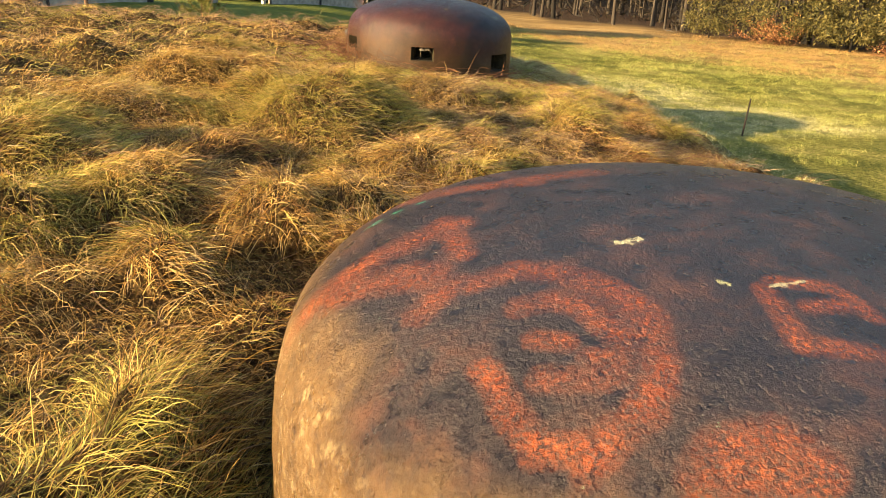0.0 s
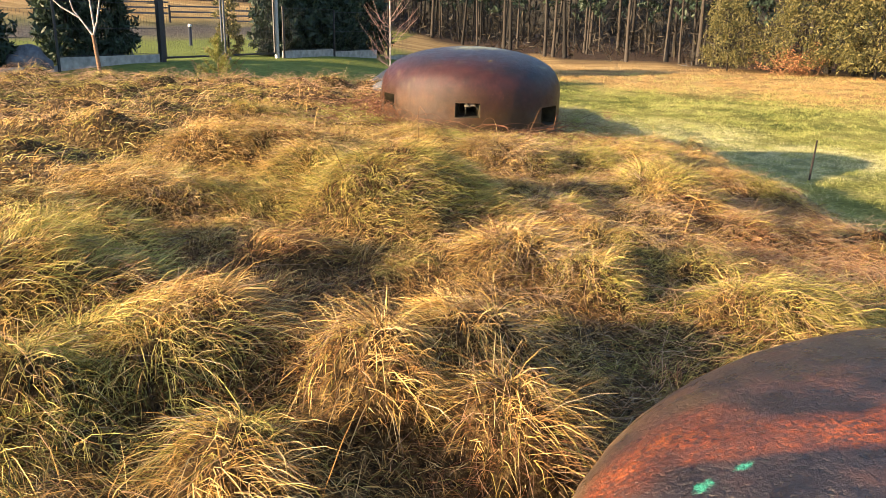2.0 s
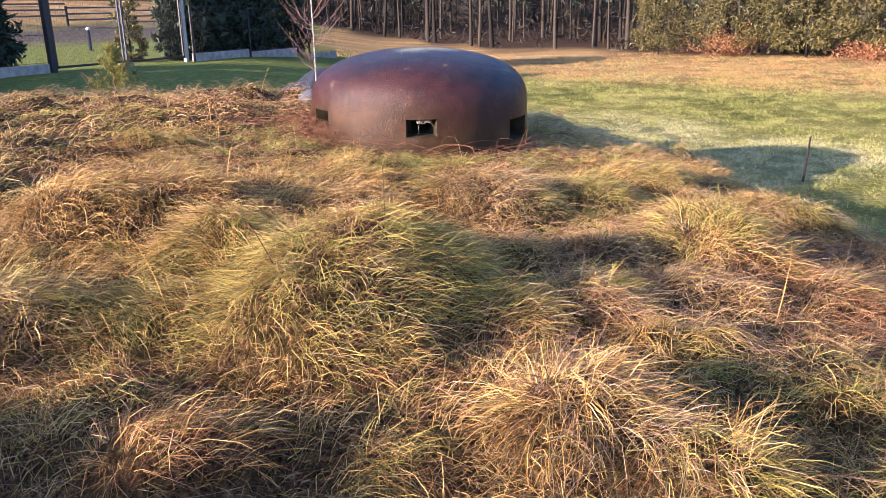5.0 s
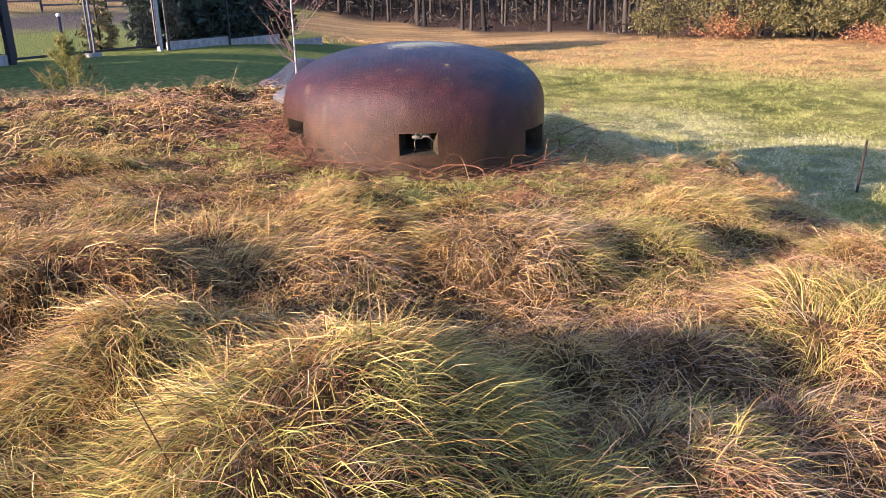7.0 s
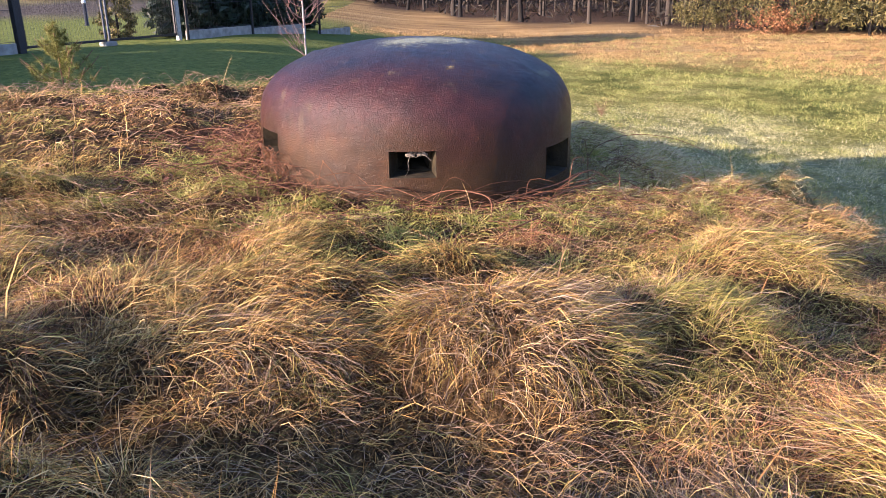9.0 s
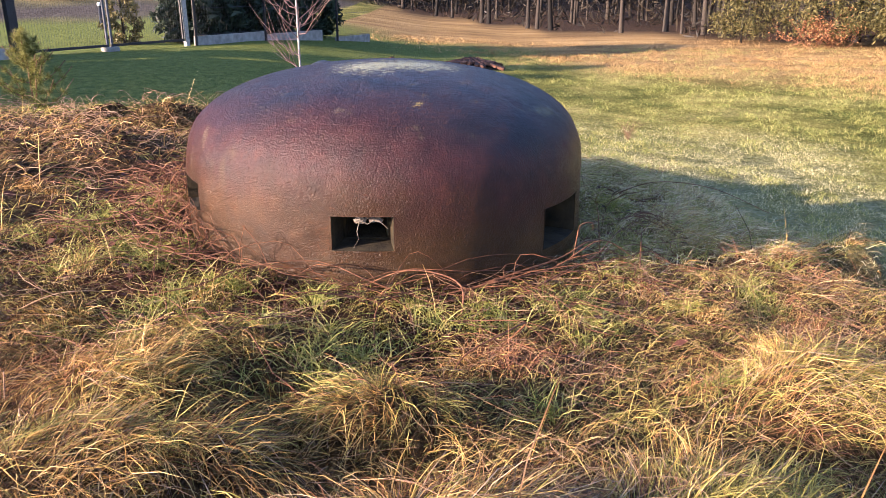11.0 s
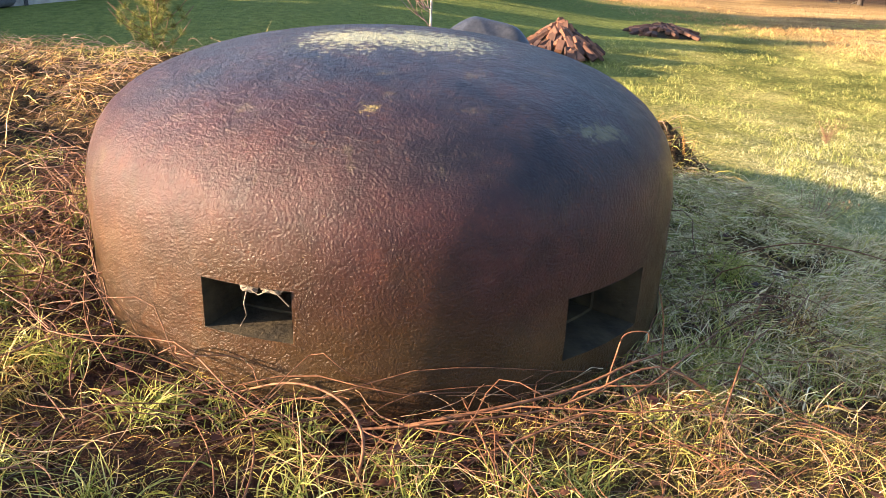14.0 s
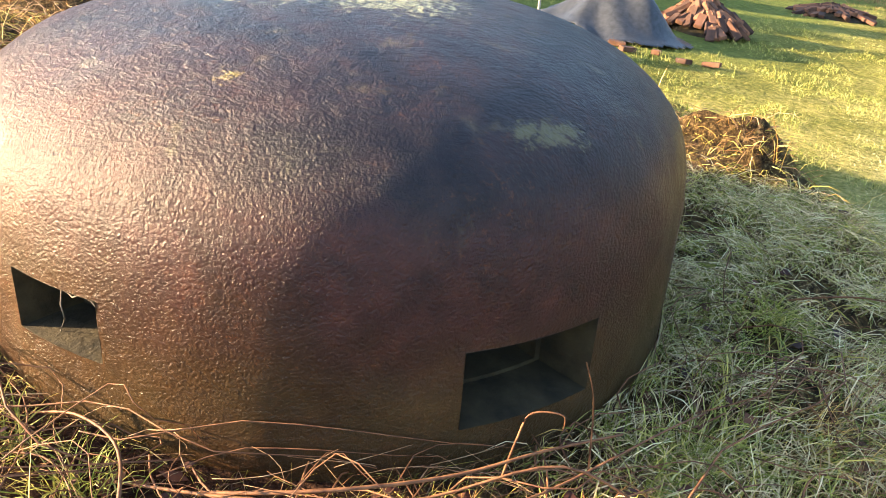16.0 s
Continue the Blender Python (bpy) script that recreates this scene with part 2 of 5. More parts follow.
        # an open spiral, two eyes, a smear on the shoulder and a long streak: half width, then the line's points
        lines = [(0.030, (-0.72, -0.44), (-0.63, -0.42), (-0.53, -0.46), (-0.44, -0.54), (-0.39, -0.65), (-0.38, -0.75), (-0.43, -0.86), (-0.52, -0.93)),
                 (0.024, (-0.71, -0.71), (-0.67, -0.80), (-0.61, -0.89), (-0.54, -0.91)),
                 (0.026, (-0.63, -0.56), (-0.56, -0.55), (-0.50, -0.59), (-0.44, -0.69), (-0.48, -0.78), (-0.60, -0.76)),
                 (0.022, (-0.61, -0.66), (-0.55, -0.68)), (0.018, (-0.51, -0.72), (-0.47, -0.73)),
                 (0.050, (-1.12, -0.24), (-0.92, -0.17), (-0.79, -0.11)), (0.026, (-0.80, -0.06), (-0.75, -0.30)), (0.044, (-1.03, -0.29), (-0.83, -0.36)), (0.030, (-0.84, -0.50), (-0.77, -0.42)),
                 (0.020, (-0.14, -0.55), (-0.12, -0.72), (0.01, -0.74)), (0.020, (-0.11, -0.52), (0.0, -0.54), (0.05, -0.63)), (0.018, (-0.07, -0.61), (0.0, -0.60)),
                 (0.030, (-0.36, -0.98), (-0.33, -0.93), (-0.23, -0.92), (-0.17, -0.97)), (0.034, (-0.31, -0.98), (-0.20, -0.99)),
                 (0.048, (-1.0, 0.38), (-0.66, 0.24), (-0.37, 0.30)), (0.07, (-1.12, 0.32), (-0.90, 0.42)), (0.030, (-0.92, 0.30), (-0.55, 0.19))]
        for w, *pts in lines:
            for a, b in zip(pts[:-1], pts[1:]):
                d = n.math("SUBTRACT", 1.0, n.math("DIVIDE", n.segment(a, b, co), w * 1.6), True)
                paint = d if paint is None else n.math("MAXIMUM", paint, d)
        # worn through to the dark pits, ragged along the edges
        speck = n.ramp(n.noise(85, 7, 0.75), (0.43, 0.0), (0.60, 0.92))
        worn = n.math("MULTIPLY", speck, n.ramp(n.noise(8, 5), (0.36, 0.3), (0.58, 1.0)))
        cover = n.math("MULTIPLY", n.math("MULTIPLY", paint, 1.25, True), worn)
        halo = n.math("MULTIPLY", n.ramp(paint, (0.0, 0.0), (0.3, 0.4)), n.ramp(n.noise(26, 6, 0.7), (0.4, 0.2), (0.65, 1.0)))
        col = n.mix(halo, col, (0.12, 0.035, 0.016))
        col = n.mix(cover, col, n.ramp(n.noise(12, 5), (0.3, (0.21, 0.042, 0.012)), (0.7, (0.43, 0.105, 0.02))))
        spots = [((-0.39, -0.325), (-0.35, -0.32), 0.020, (0.62, 0.60, 0.36)), ((-0.05, -0.52), (-0.12, -0.545), 0.010, (0.55, 0.52, 0.30)), ((-0.22, -0.52), (-0.205, -0.53), 0.010, (0.5, 0.5, 0.25)),
                 ((-0.95, 0.19), (-0.93, 0.20), 0.018, (0.05, 0.34, 0.22)), ((-0.88, 0.22), (-0.87, 0.22), 0.011, (0.05, 0.34, 0.22)), ((-1.02, 0.15), (-1.0, 0.17), 0.02, (0.07, 0.28, 0.2))]
    else:
        co = n.co
        spots = [((-0.10, -0.25), (0.28, -0.12), 0.24, (0.44, 0.44, 0.24)), ((0.62, -0.76), (0.66, -0.68), 0.03, (0.010, 0.010, 0.014)), ((0.225, -0.867), (0.235, -0.86), 0.035, (0.36, 0.28, 0.08)), ((0.90, -0.56), (1.0, -0.42), 0.045, (0.15, 0.135, 0.065))]
    lich = n.noise(36, 8, 0.8)
    for a, b, w, c in spots:
        s = n.math("SUBTRACT", 1.0, n.math("DIVIDE", n.segment(a, b, co), w * 1.6), True)
        s = n.math("ADD", s, n.math("MULTIPLY", n.math("SUBTRACT", lich, 0.5), 3.6))
        col = n.mix(n.ramp(s, (0.58, 0.0), (0.85, 0.7)), col, c)
    n.color(col)
    n.put(n.b.inputs["Roughness"], n.ramp(n.noise(14, 5), (0.3, 0.24 if graffiti else 0.28), (0.7, 0.38 if graffiti else 0.40)))
    if not graffiti:
        # pebbly cast skin with wrinkled tar on the crown
        crown = n.ramp(z, (0.70, 0.0), (1.0, 1.0))
        h = n.math("ADD", n.math("MULTIPLY", n.noise(105, 4, 0.6), 1.6), n.math("MULTIPLY", n.noise(44, 4, 0.6), 0.7))
        h = n.math("ADD", h, n.math("MULTIPLY", n.math("MULTIPLY", n.noise(20, 6, 0.65, dist=0.8, stretch=(1, 1, 3)), 4.5), crown))
        n.bump(n.math("ADD", h, n.math("MULTIPLY", n.ramp(n.noise(42, 2, 0.5), (0.26, 0.0), (0.36, 1.0)), 0.4)), 0.8, 0.0051)
        return n.mat
    pit = n.ramp(n.noise(60, 3, 0.5), (0.30, 0.0), (0.42, 1.0))
    h = n.math("ADD", n.math("MULTIPLY", n.noise(66, 6, 0.66), 1.5), n.math("ADD", n.noise(14, 5, 0.6), n.math("MULTIPLY", pit, 0.5)))
    n.bump(h, 0.8, 0.010)
    return n.mat


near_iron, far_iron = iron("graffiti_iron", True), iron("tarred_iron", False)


# ---- helpers for meshes ----
def mesh_of(name, verts, *face_sets):
    """A mesh from arrays: verts (N, 3) and any number of (M, k) face arrays."""
    me = bpy.data.meshes.new(name)
    verts = np.asarray(verts, dtype=np.float32).reshape(-1, 3)
    loops = np.concatenate([np.asarray(f, dtype=np.int32).ravel() for f in face_sets])
    totals = np.concatenate([np.full(len(f), np.asarray(f).shape[1], dtype=np.int32) for f in face_sets])
    starts = np.concatenate([[0], np.cumsum(totals)[:-1]]).astype(np.int32)
    me.vertices.add(len(verts))
    me.vertices.foreach_set("co", verts.ravel())
    me.loops.add(len(loops))
    me.loops.foreach_set("vertex_index", loops)
    me.polygons.add(len(totals))
    me.polygons.foreach_set("loop_start", starts)
    me.update(calc_edges=True)
    return me


def soften(me):
    me.polygons.foreach_set("use_smooth", np.ones(len(me.polygons), dtype=bool))
    return me


def obj(name, me, mat, parent=None, label="", **tags):
    if mat and not me.materials:
        me.materials.append(mat)
    ob = new(name, me)
    if parent:
        ob.parent = parent
    return tagged(ob, label, **tags)


def part(name, bm, mat, parent, label=""):
    me = bpy.data.meshes.new(name)
    bm.to_mesh(me)
    bm.free()
    return obj(name, me, mat, parent, label)


def empty(name, m, label, category, group="", kind=""):
    ob = new(name)
    ob.empty_display_size = 0.1
    ob.matrix_basis = m
    return tagged(ob, label, category, group, kind)


def box_bm(sx, sy, sz, m=None, bevel=0.0, bm=None):
    bm = bm or bmesh.new()
    r = bmesh.ops.create_cube(bm, size=1.0, matrix=(m or Matrix()) @ Matrix.Diagonal((sx, sy, sz, 1)))
    if bevel:
        vs = set(r["verts"])
        bmesh.ops.bevel(bm, geom=[e for e in bm.edges if e.verts[0] in vs], offset=bevel, segments=2, affect="EDGES")
    return bm


def tubes(paths, radii, sides=5):
    """Verts and quads of round tubes along paths, an (n, k, 3) array, with radii (n, k)."""
    p = np.asarray(paths, float)
    r = np.asarray(radii, float)
    n, k, _ = p.shape
    d = np.gradient(p, axis=1)
    d /= np.linalg.norm(d, axis=2, keepdims=True) + 1e-9
    ref = np.where(np.abs(d[..., 2:3]) > 0.9, np.array([1.0, 0, 0]), np.array([0, 0, 1.0]))
    a = np.cross(d, ref)
    a /= np.linalg.norm(a, axis=2, keepdims=True) + 1e-9
    b = np.cross(d, a)
    an = np.linspace(0, 2 * np.pi, sides, endpoint=False)
    v = p[:, :, None, :] + r[:, :, None, None] * (np.cos(an)[None, None, :, None] * a[:, :, None, :] + np.sin(an)[None, None, :, None] * b[:, :, None, :])
    base = (np.arange(n)[:, None, None] * k + np.arange(k - 1)[None, :, None]) * sides
    j = np.arange(sides)[None, None, :]
    j2 = (j + 1) % sides
    q = np.stack(np.broadcast_arrays(base + j, base + j2, base + sides + j2, base + sides + j), axis=-1).reshape(-1, 4)
    return v.reshape(-1, 3), q


RNG = np.random.default_rng(7)
LATTICE = np.random.default_rng(3).random((256, 256))


def vnoise(x, y, s=1.0, off=0.0):
    """Smooth value noise, 0 to 1."""
    u, v = np.asarray(x) * s + 37.3 + off, np.asarray(y) * s + 11.7 - off
    i, j = np.floor(u).astype(int), np.floor(v).astype(int)
    f, g = u - i, v - j
    f, g = f * f * (3 - 2 * f), g * g * (3 - 2 * g)
    a, b = LATTICE[i % 256, j % 256], LATTICE[(i + 1) % 256, j % 256]
    c, d = LATTICE[i % 256, (j + 1) % 256], LATTICE[(i + 1) % 256, (j + 1) % 256]
    return (a * (1 - f) + b * f) * (1 - g) + (c * (1 - f) + d * f) * g


def smooth(a, b, x):
    u = np.clip((x - a) / (b - a), 0, 1)
    return u * u * (3 - 2 * u)


# ---- the lie of the land ----
FAR_DOME, NEAR_DOME = (-0.423, 12.176, 0.0), (0.798, 2.028, -0.149)
# tussocks: x, y, half length, half width, turn in degrees, height
# the unseen ridge at (-2.55, 1.3) is added to cast shade beside it
START_TUSSOCKS = [(-0.65, 1.88, 0.34, 0.28, 75, 0.32), (-2.55, 1.3, 0.75, 0.38, 113, 0.28), (-1.19, 3.11, 0.2, 0.19, 80, 0.27), (-1.67, 3.92, 0.42, 0.36, 70, 0.31), (-0.86, 3.74, 0.24, 0.26, 80, 0.36), (-0.53, 4.0, 0.24, 0.25, 80, 0.34), (-0.38, 3.5, 0.2, 0.22, 80, 0.26), (-2.42, 4.35, 0.5, 0.32, 20, 0.36), (-2.08, 3.45, 0.26, 0.22, 0, 0.28), (-1.22, 4.0, 0.22, 0.2, 0, 0.15), (1.18, 4.94, 0.46, 0.28, 0, 0.22), (-2.7, 5.0, 0.5, 0.28, 10, 0.26), (-1.9, 3.2, 0.34, 0.22, 10, 0.15), (-1.52, 5.22, 0.24, 0.2, 20, 0.2)]
MIDDLE_TUSSOCKS = [(-1.0, 6.62, 0.72, 0.52, 58, 0.46), (-2.85, 6.4, 0.8, 0.36, 12, 0.19), (-0.4, 6.4, 0.28, 0.24, 10, 0.25), (-1.9, 6.55, 0.52, 0.30, 25, 0.13), (-1.66, 7.38, 0.55, 0.34, 30, 0.30), (0.81, 6.84, 0.3, 0.24, 0, 0.16), (1.71, 7.08, 0.28, 0.24, 0, 0.22), (-0.23, 5.4, 0.3, 0.28, 0, 0.27), (0.06, 5.14, 0.28, 0.2, -50, 0.22), (0.45, 7.45, 0.3, 0.24, 0, 0.17), (0.15, 6.7, 0.33, 0.25, 0, 0.17), (1.22, 7.58, 0.46, 0.36, 100, 0.36), (-3.6, 5.6, 0.6, 0.3, 10, 0.26)]
CREST_TUSSOCKS = [(-2.62, 8.12, 0.52, 0.36, 20, 0.38), (-2.14, 8.28, 0.38, 0.3, -10, 0.3), (-3.85, 8.5, 0.45, 0.32, 0, 0.3), (-1.09, 9.15, 0.46, 0.28, 15, 0.2), (-0.09, 8.7, 0.48, 0.36, 5, 0.29), (-1.23, 8.58, 0.56, 0.28, 5, 0.19), (1.53, 9.95, 0.44, 0.33, 0, 0.22), (-0.29, 9.62, 0.28, 0.24, 0, 0.2), (-1.22, 9.7, 0.3, 0.22, 0, 0.17), (-0.91, 10.1, 0.4, 0.22, 10, 0.15), (-1.76, 8.95, 0.42, 0.3, 20, 0.22), (0.75, 9.0, 0.4, 0.28, -10, 0.2), (2.35, 9.0, 0.4, 0.3, 0, 0.22)]
TUSSOCKS = START_TUSSOCKS + MIDDLE_TUSSOCKS + CREST_TUSSOCKS
FENCE_A, FENCE_DIR = np.array([-9.65, 25.15]), np.array([0.514, 0.858])     # foot of the gate's first post, and the way the fence runs


def lawn_height(x, y):
    return -0.55 - 0.05 * np.clip(x + 2, -4, 6) - 0.006 * np.clip(y - 10, -20, 60) + 0.36 * smooth(18, 25, y) * smooth(0, -6, x)


def beyond_rise(x, y):
    s = (x - FENCE_A[0]) * -FENCE_DIR[1] + (y - FENCE_A[1]) * FENCE_DIR[0]
    return 2.6 * smooth(14, 40, s) * smooth(-4, -12, x)


def mound_share(x, y):
    xr = 3.35 - 0.15 * (np.clip(y, 0, 11) - 6) - 0.36 * np.clip(y - 11, 0, 3) - 0.9 * np.clip(y - 14, 0, 4)
    edge = np.minimum(np.minimum(xr - x, 15.9 - y + 0.08 * x), np.minimum(x + 9.5, y + 5.0))
    edge = edge + 0.5 * (vnoise(x, y, 0.9) - 0.5)
    return smooth(-2.3, 0.15, edge), edge


TUSS_RNG = np.random.default_rng(19)
EXTRA = []
while len(EXTRA) < 330:
    tx, ty = TUSS_RNG.uniform(-9, 4), TUSS_RNG.uniform(-1.5, 16.5)
    if min(math.hypot(tx - o[0], ty - o[1]) - 0.5 * (o[2] + o[3]) for o in TUSSOCKS + EXTRA[-90:]) < 0.12:
        if TUSS_RNG.random() > 0.25:
            continue
    la = TUSS_RNG.uniform(0.16, 0.46) * (0.75 if tx > 0.2 else 1.0)
    EXTRA.append((tx, ty, la, la * TUSS_RNG.uniform(0.5, 0.9), TUSS_RNG.normal(8, 35), (TUSS_RNG.uniform(0.05, 0.16) + 0.13 * la) * (1.5 if tx > 0.2 else 1.15) * (0.6 if -4 < tx < 2.8 and 2 < ty < 10.8 else 1.0) * (0.3 if math.hypot(tx - FAR_DOME[0], ty - FAR_DOME[1]) < 2.6 else 1.0)))


def humps(x, y):
    """Hummocks of matted grass: the large ones placed, the rest at random."""
    h = 0.09 * np.maximum(0, vnoise(x, y, 1.25, 5) - 0.42) + 0.12 * np.maximum(0, vnoise(x, y, 2.6, 9) - 0.5) + 0.05 * np.maximum(0, vnoise(x, y, 6.0, 2) - 0.5)
    wx, wy = x + 0.16 * (vnoise(x, y, 3.0, 30) - 0.5), y + 0.16 * (vnoise(x, y, 3.0, 50) - 0.5)
    lump = 0.68 + 0.42 * vnoise(x, y, 3.4, 12) + 0.22 * vnoise(x, y, 8.0, 17)
    for tx, ty, la, lb, turn, hh in TUSSOCKS + EXTRA:
        c, s = math.cos(radians(turn)), math.sin(radians(turn))
        sel = (np.abs(x - tx) < 2.2 * la + 0.1) & (np.abs(y - ty) < 2.2 * la + 0.1)
        if sel.any():
            dx, dy = wx[sel] - tx, wy[sel] - ty
            d = ((dx * c + dy * s) / la) ** 2 + ((-dx * s + dy * c) / lb) ** 2
            h[sel] = np.maximum(h[sel], 0.95 * hh * np.clip(1 - d / 1.6, 0, 1) ** 0.7 * lump[sel])
    return h


def land(x, y):
    x, y = np.asarray(x, float), np.asarray(y, float)
    m, edge = mound_share(x, y)
    top = 0.03 - 0.055 * np.clip(x, -4, 2.5) - 0.10 * np.clip(x - 1, 0, 3)
    h = m * top + (1 - m) * lawn_height(x, y) + beyond_rise(x, y)
    g = smooth(-1.6, 0.0, edge)
    h = h + g * humps(x, y) + (1 - g) * 0.05 * (vnoise(x, y, 0.5) - 0.5)
    for dx, dy, dz in (FAR_DOME, NEAR_DOME):
        rr = np.hypot(x - dx, y - dy)
        w = smooth(1.75, 1.25, rr)
        h = h * (1 - w) + w * (np.where(dy > 5, 0.05 - 0.07 * (x - dx), -0.06))
    return h


HX, HY, HS = -10.5, -3.0, 0.04
HMAP = land(*np.meshgrid(np.arange(HX, 7.0, HS), np.arange(HY, 20.0, HS)))


def soil(x, y):
    """The ground's height: from a fine grid over the mound, worked out anew elsewhere."""
    x, y = np.asarray(x, float), np.asarray(y, float)
    u, v = (x - HX) / HS, (y - HY) / HS
    ok = (u >= 0) & (v >= 0) & (u < HMAP.shape[1] - 1.001) & (v < HMAP.shape[0] - 1.001)
    if not ok.all() and x.ndim:
        out = np.empty(x.shape)
        out[ok] = soil(x[ok], y[ok]) if ok.any() else 0
        out[~ok] = land(x[~ok], y[~ok])
        return out
    if not ok.all():
        return land(x[None], y[None])[0]
    i, j = np.floor(u).astype(int), np.floor(v).astype(int)
    f, g = u - i, v - j
    return (HMAP[j, i] * (1 - f) + HMAP[j, i + 1] * f) * (1 - g) + (HMAP[j + 1, i] * (1 - f) + HMAP[j + 1, i + 1] * f) * g


def nonuniform(a, b, step, far):
    inner = list(np.arange(a, b + step / 2, step))
    g, out, out2 = step, [], []
    p = a
    while p > -far:
        g = min(g * 1.22, 80)
        p -= g
        out.append(p)
    p, g = inner[-1], step
    while p < far:
        g = min(g * 1.22, 80)
        p += g
        out2.append(p)
    return np.array(out[::-1] + inner + out2)


gx, gy = nonuniform(-7.5, 5.0, 0.085, 900), nonuniform(-1.0, 17.0, 0.085, 900)
GX, GY = np.meshgrid(gx, gy)
GZ = soil(GX, GY)
idx = np.arange(GX.size).reshape(GX.shape)
quads = np.stack([idx[:-1, :-1], idx[:-1, 1:], idx[1:, 1:], idx[1:, :-1]], -1).reshape(-1, 4)
ground_me = soften(mesh_of("ground", np.stack([GX, GY, GZ], -1), quads))
share, edge = mound_share(GX, GY)
side = (GX - FENCE_A[0]) * -FENCE_DIR[1] + (GY - FENCE_A[1]) * FENCE_DIR[0]     # metres beyond the fence
FOREST = [(-70, 70), (-30, 80), (-14, 80), (-1, 70), (6, 53), (14, 45), (22, 38), (34, 24), (48, 4)]


def forest_y(x):
    return np.interp(x, [p[0] for p in FOREST], [p[1] for p in FOREST])


dryness = smooth(-6, 3, GY + 1.0 * GX - 38 + 5 * (vnoise(GX, GY, 0.25) - 0.5)) * (GX > -5)
litter = smooth(-1.5, 2.0, GY - forest_y(GX) + 1.5 * (vnoise(GX, GY, 0.8) - 0.5))
gravel = smooth(0, 0.6, side - 16.5 + 0.8 * (vnoise(GX, GY, 0.6) - 0.5)) * smooth(0, 0.6, 24 - side) * (GX < -7)
beyond = smooth(23.5, 25, side) * (GX < -7)
def frost_lift_share(x, y):
    """Hoarfrost on the lawn, its pale colour brightening shade from bank and cupola."""
    bank = smooth(4.9, 2.7, x - 0.30 * np.clip(y - 13, 0, 9) + 1.2 * (vnoise(x, y, 0.7, 12) - 0.5)) * smooth(1.2, 2.4, x) * smooth(22, 17, y)
    u, v = 0.90 * (x - FAR_DOME[0]) + 0.44 * (y - FAR_DOME[1]), -0.44 * (x - FAR_DOME[0]) + 0.90 * (y - FAR_DOME[1])
    lee = smooth(1, 2, u) * smooth(9.5, 8.0, u) * smooth(1.9, 1.1, np.abs(v))
    return smooth(0.3, -0.8, mound_share(x, y)[1]) * np.maximum(bank, lee)


for nm, val in (("frost", frost_lift_share(GX, GY)), ("mound", smooth(-1.0, 0.0, edge)), ("dry", np.maximum(dryness, beyond)), ("litter", litter), ("gravel", gravel), ("garden", smooth(17, 16, side) * smooth(15.5, 18, GY) * smooth(2.5, 0.0, GX - 0.25 * (GY - 30) + 2 * (vnoise(GX, GY, 0.5) - 0.5)) * smooth(41, 37, GY + 0.9 * np.minimum(GX, 0))), ("mould", smooth(2.6, 1.6, np.hypot(GX - FAR_DOME[0], GY - FAR_DOME[1]) + 0.8 * (vnoise(GX, GY, 2.0) - 0.5)) * smooth(0.9, 0.2, GX))):
    at = ground_me.attributes.new(nm, "FLOAT", "POINT")
    at.data.foreach_set("value", val.astype(np.float32).ravel())
n = Nodes("ground_cover", 0.95, 0, 0.1)
lawn_c = n.ramp(n.math("ADD", n.math("MULTIPLY", n.noise(0.5, 4), 0.5), n.math("MULTIPLY", n.noise(14, 6, 0.7), 0.5)), (0.38, (0.085, 0.10, 0.02)), (0.5, (0.22, 0.22, 0.05)), (0.62, (0.46, 0.40, 0.13)))
dry_c = n.ramp(n.math("ADD", n.math("MULTIPLY", n.noise(0.4, 5, 0.65, stretch=(0.5, 1.6, 1)), 0.62), n.math("MULTIPLY", n.noise(9, 6, 0.7), 0.38)), (0.34, (0.15, 0.092, 0.038)), (0.5, (0.38, 0.25, 0.10)), (0.66, (0.60, 0.43, 0.19)))
thatch = n.ramp(n.noise(30, 8, 0.75, stretch=(1, 0.4, 1)), (0.38, (0.024, 0.016, 0.008)), (0.53, (0.11, 0.07, 0.028)), (0.67, (0.36, 0.24, 0.095)))
litter_c = n.ramp(n.noise(5, 6, 0.7), (0.35, (0.035, 0.024, 0.017)), (0.65, (0.11, 0.07, 0.045)))
gravel_c = n.ramp(n.noise(3, 8, 0.8), (0.35, (0.07, 0.062, 0.05)), (0.65, (0.18, 0.155, 0.125)))
c = n.mix(n.attr("dry"), lawn_c, dry_c)
c = n.mix(n.attr("garden"), c, n.ramp(n.noise(6, 6, 0.7), (0.3, (0.10, 0.14, 0.03)), (0.7, (0.26, 0.29, 0.07))))
# the pale rime colour also lifts the shaded lawn
c = n.mix(n.math("MULTIPLY", n.attr("frost"), n.ramp(n.noise(3.0, 6, 0.7), (0.3, 0.15), (0.65, 0.75))), c, n.ramp(n.noise(16, 6, 0.7), (0.38, (0.14, 0.16, 0.07)), (0.62, (0.48, 0.48, 0.30))))
c = n.mix(n.attr("gravel"), c, gravel_c)
c = n.mix(n.attr("litter"), c, litter_c)
c = n.mix(n.attr("mound"), c, thatch)
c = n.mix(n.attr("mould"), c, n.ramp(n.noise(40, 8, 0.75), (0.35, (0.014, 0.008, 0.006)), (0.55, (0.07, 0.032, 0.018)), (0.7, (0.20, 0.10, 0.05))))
n.color(c)
n.bump(n.math("ADD", n.math("MULTIPLY", n.noise(4.5, 5, 0.65), 2.2), n.noise(20, 6, 0.7)), 1.0, 0.09)
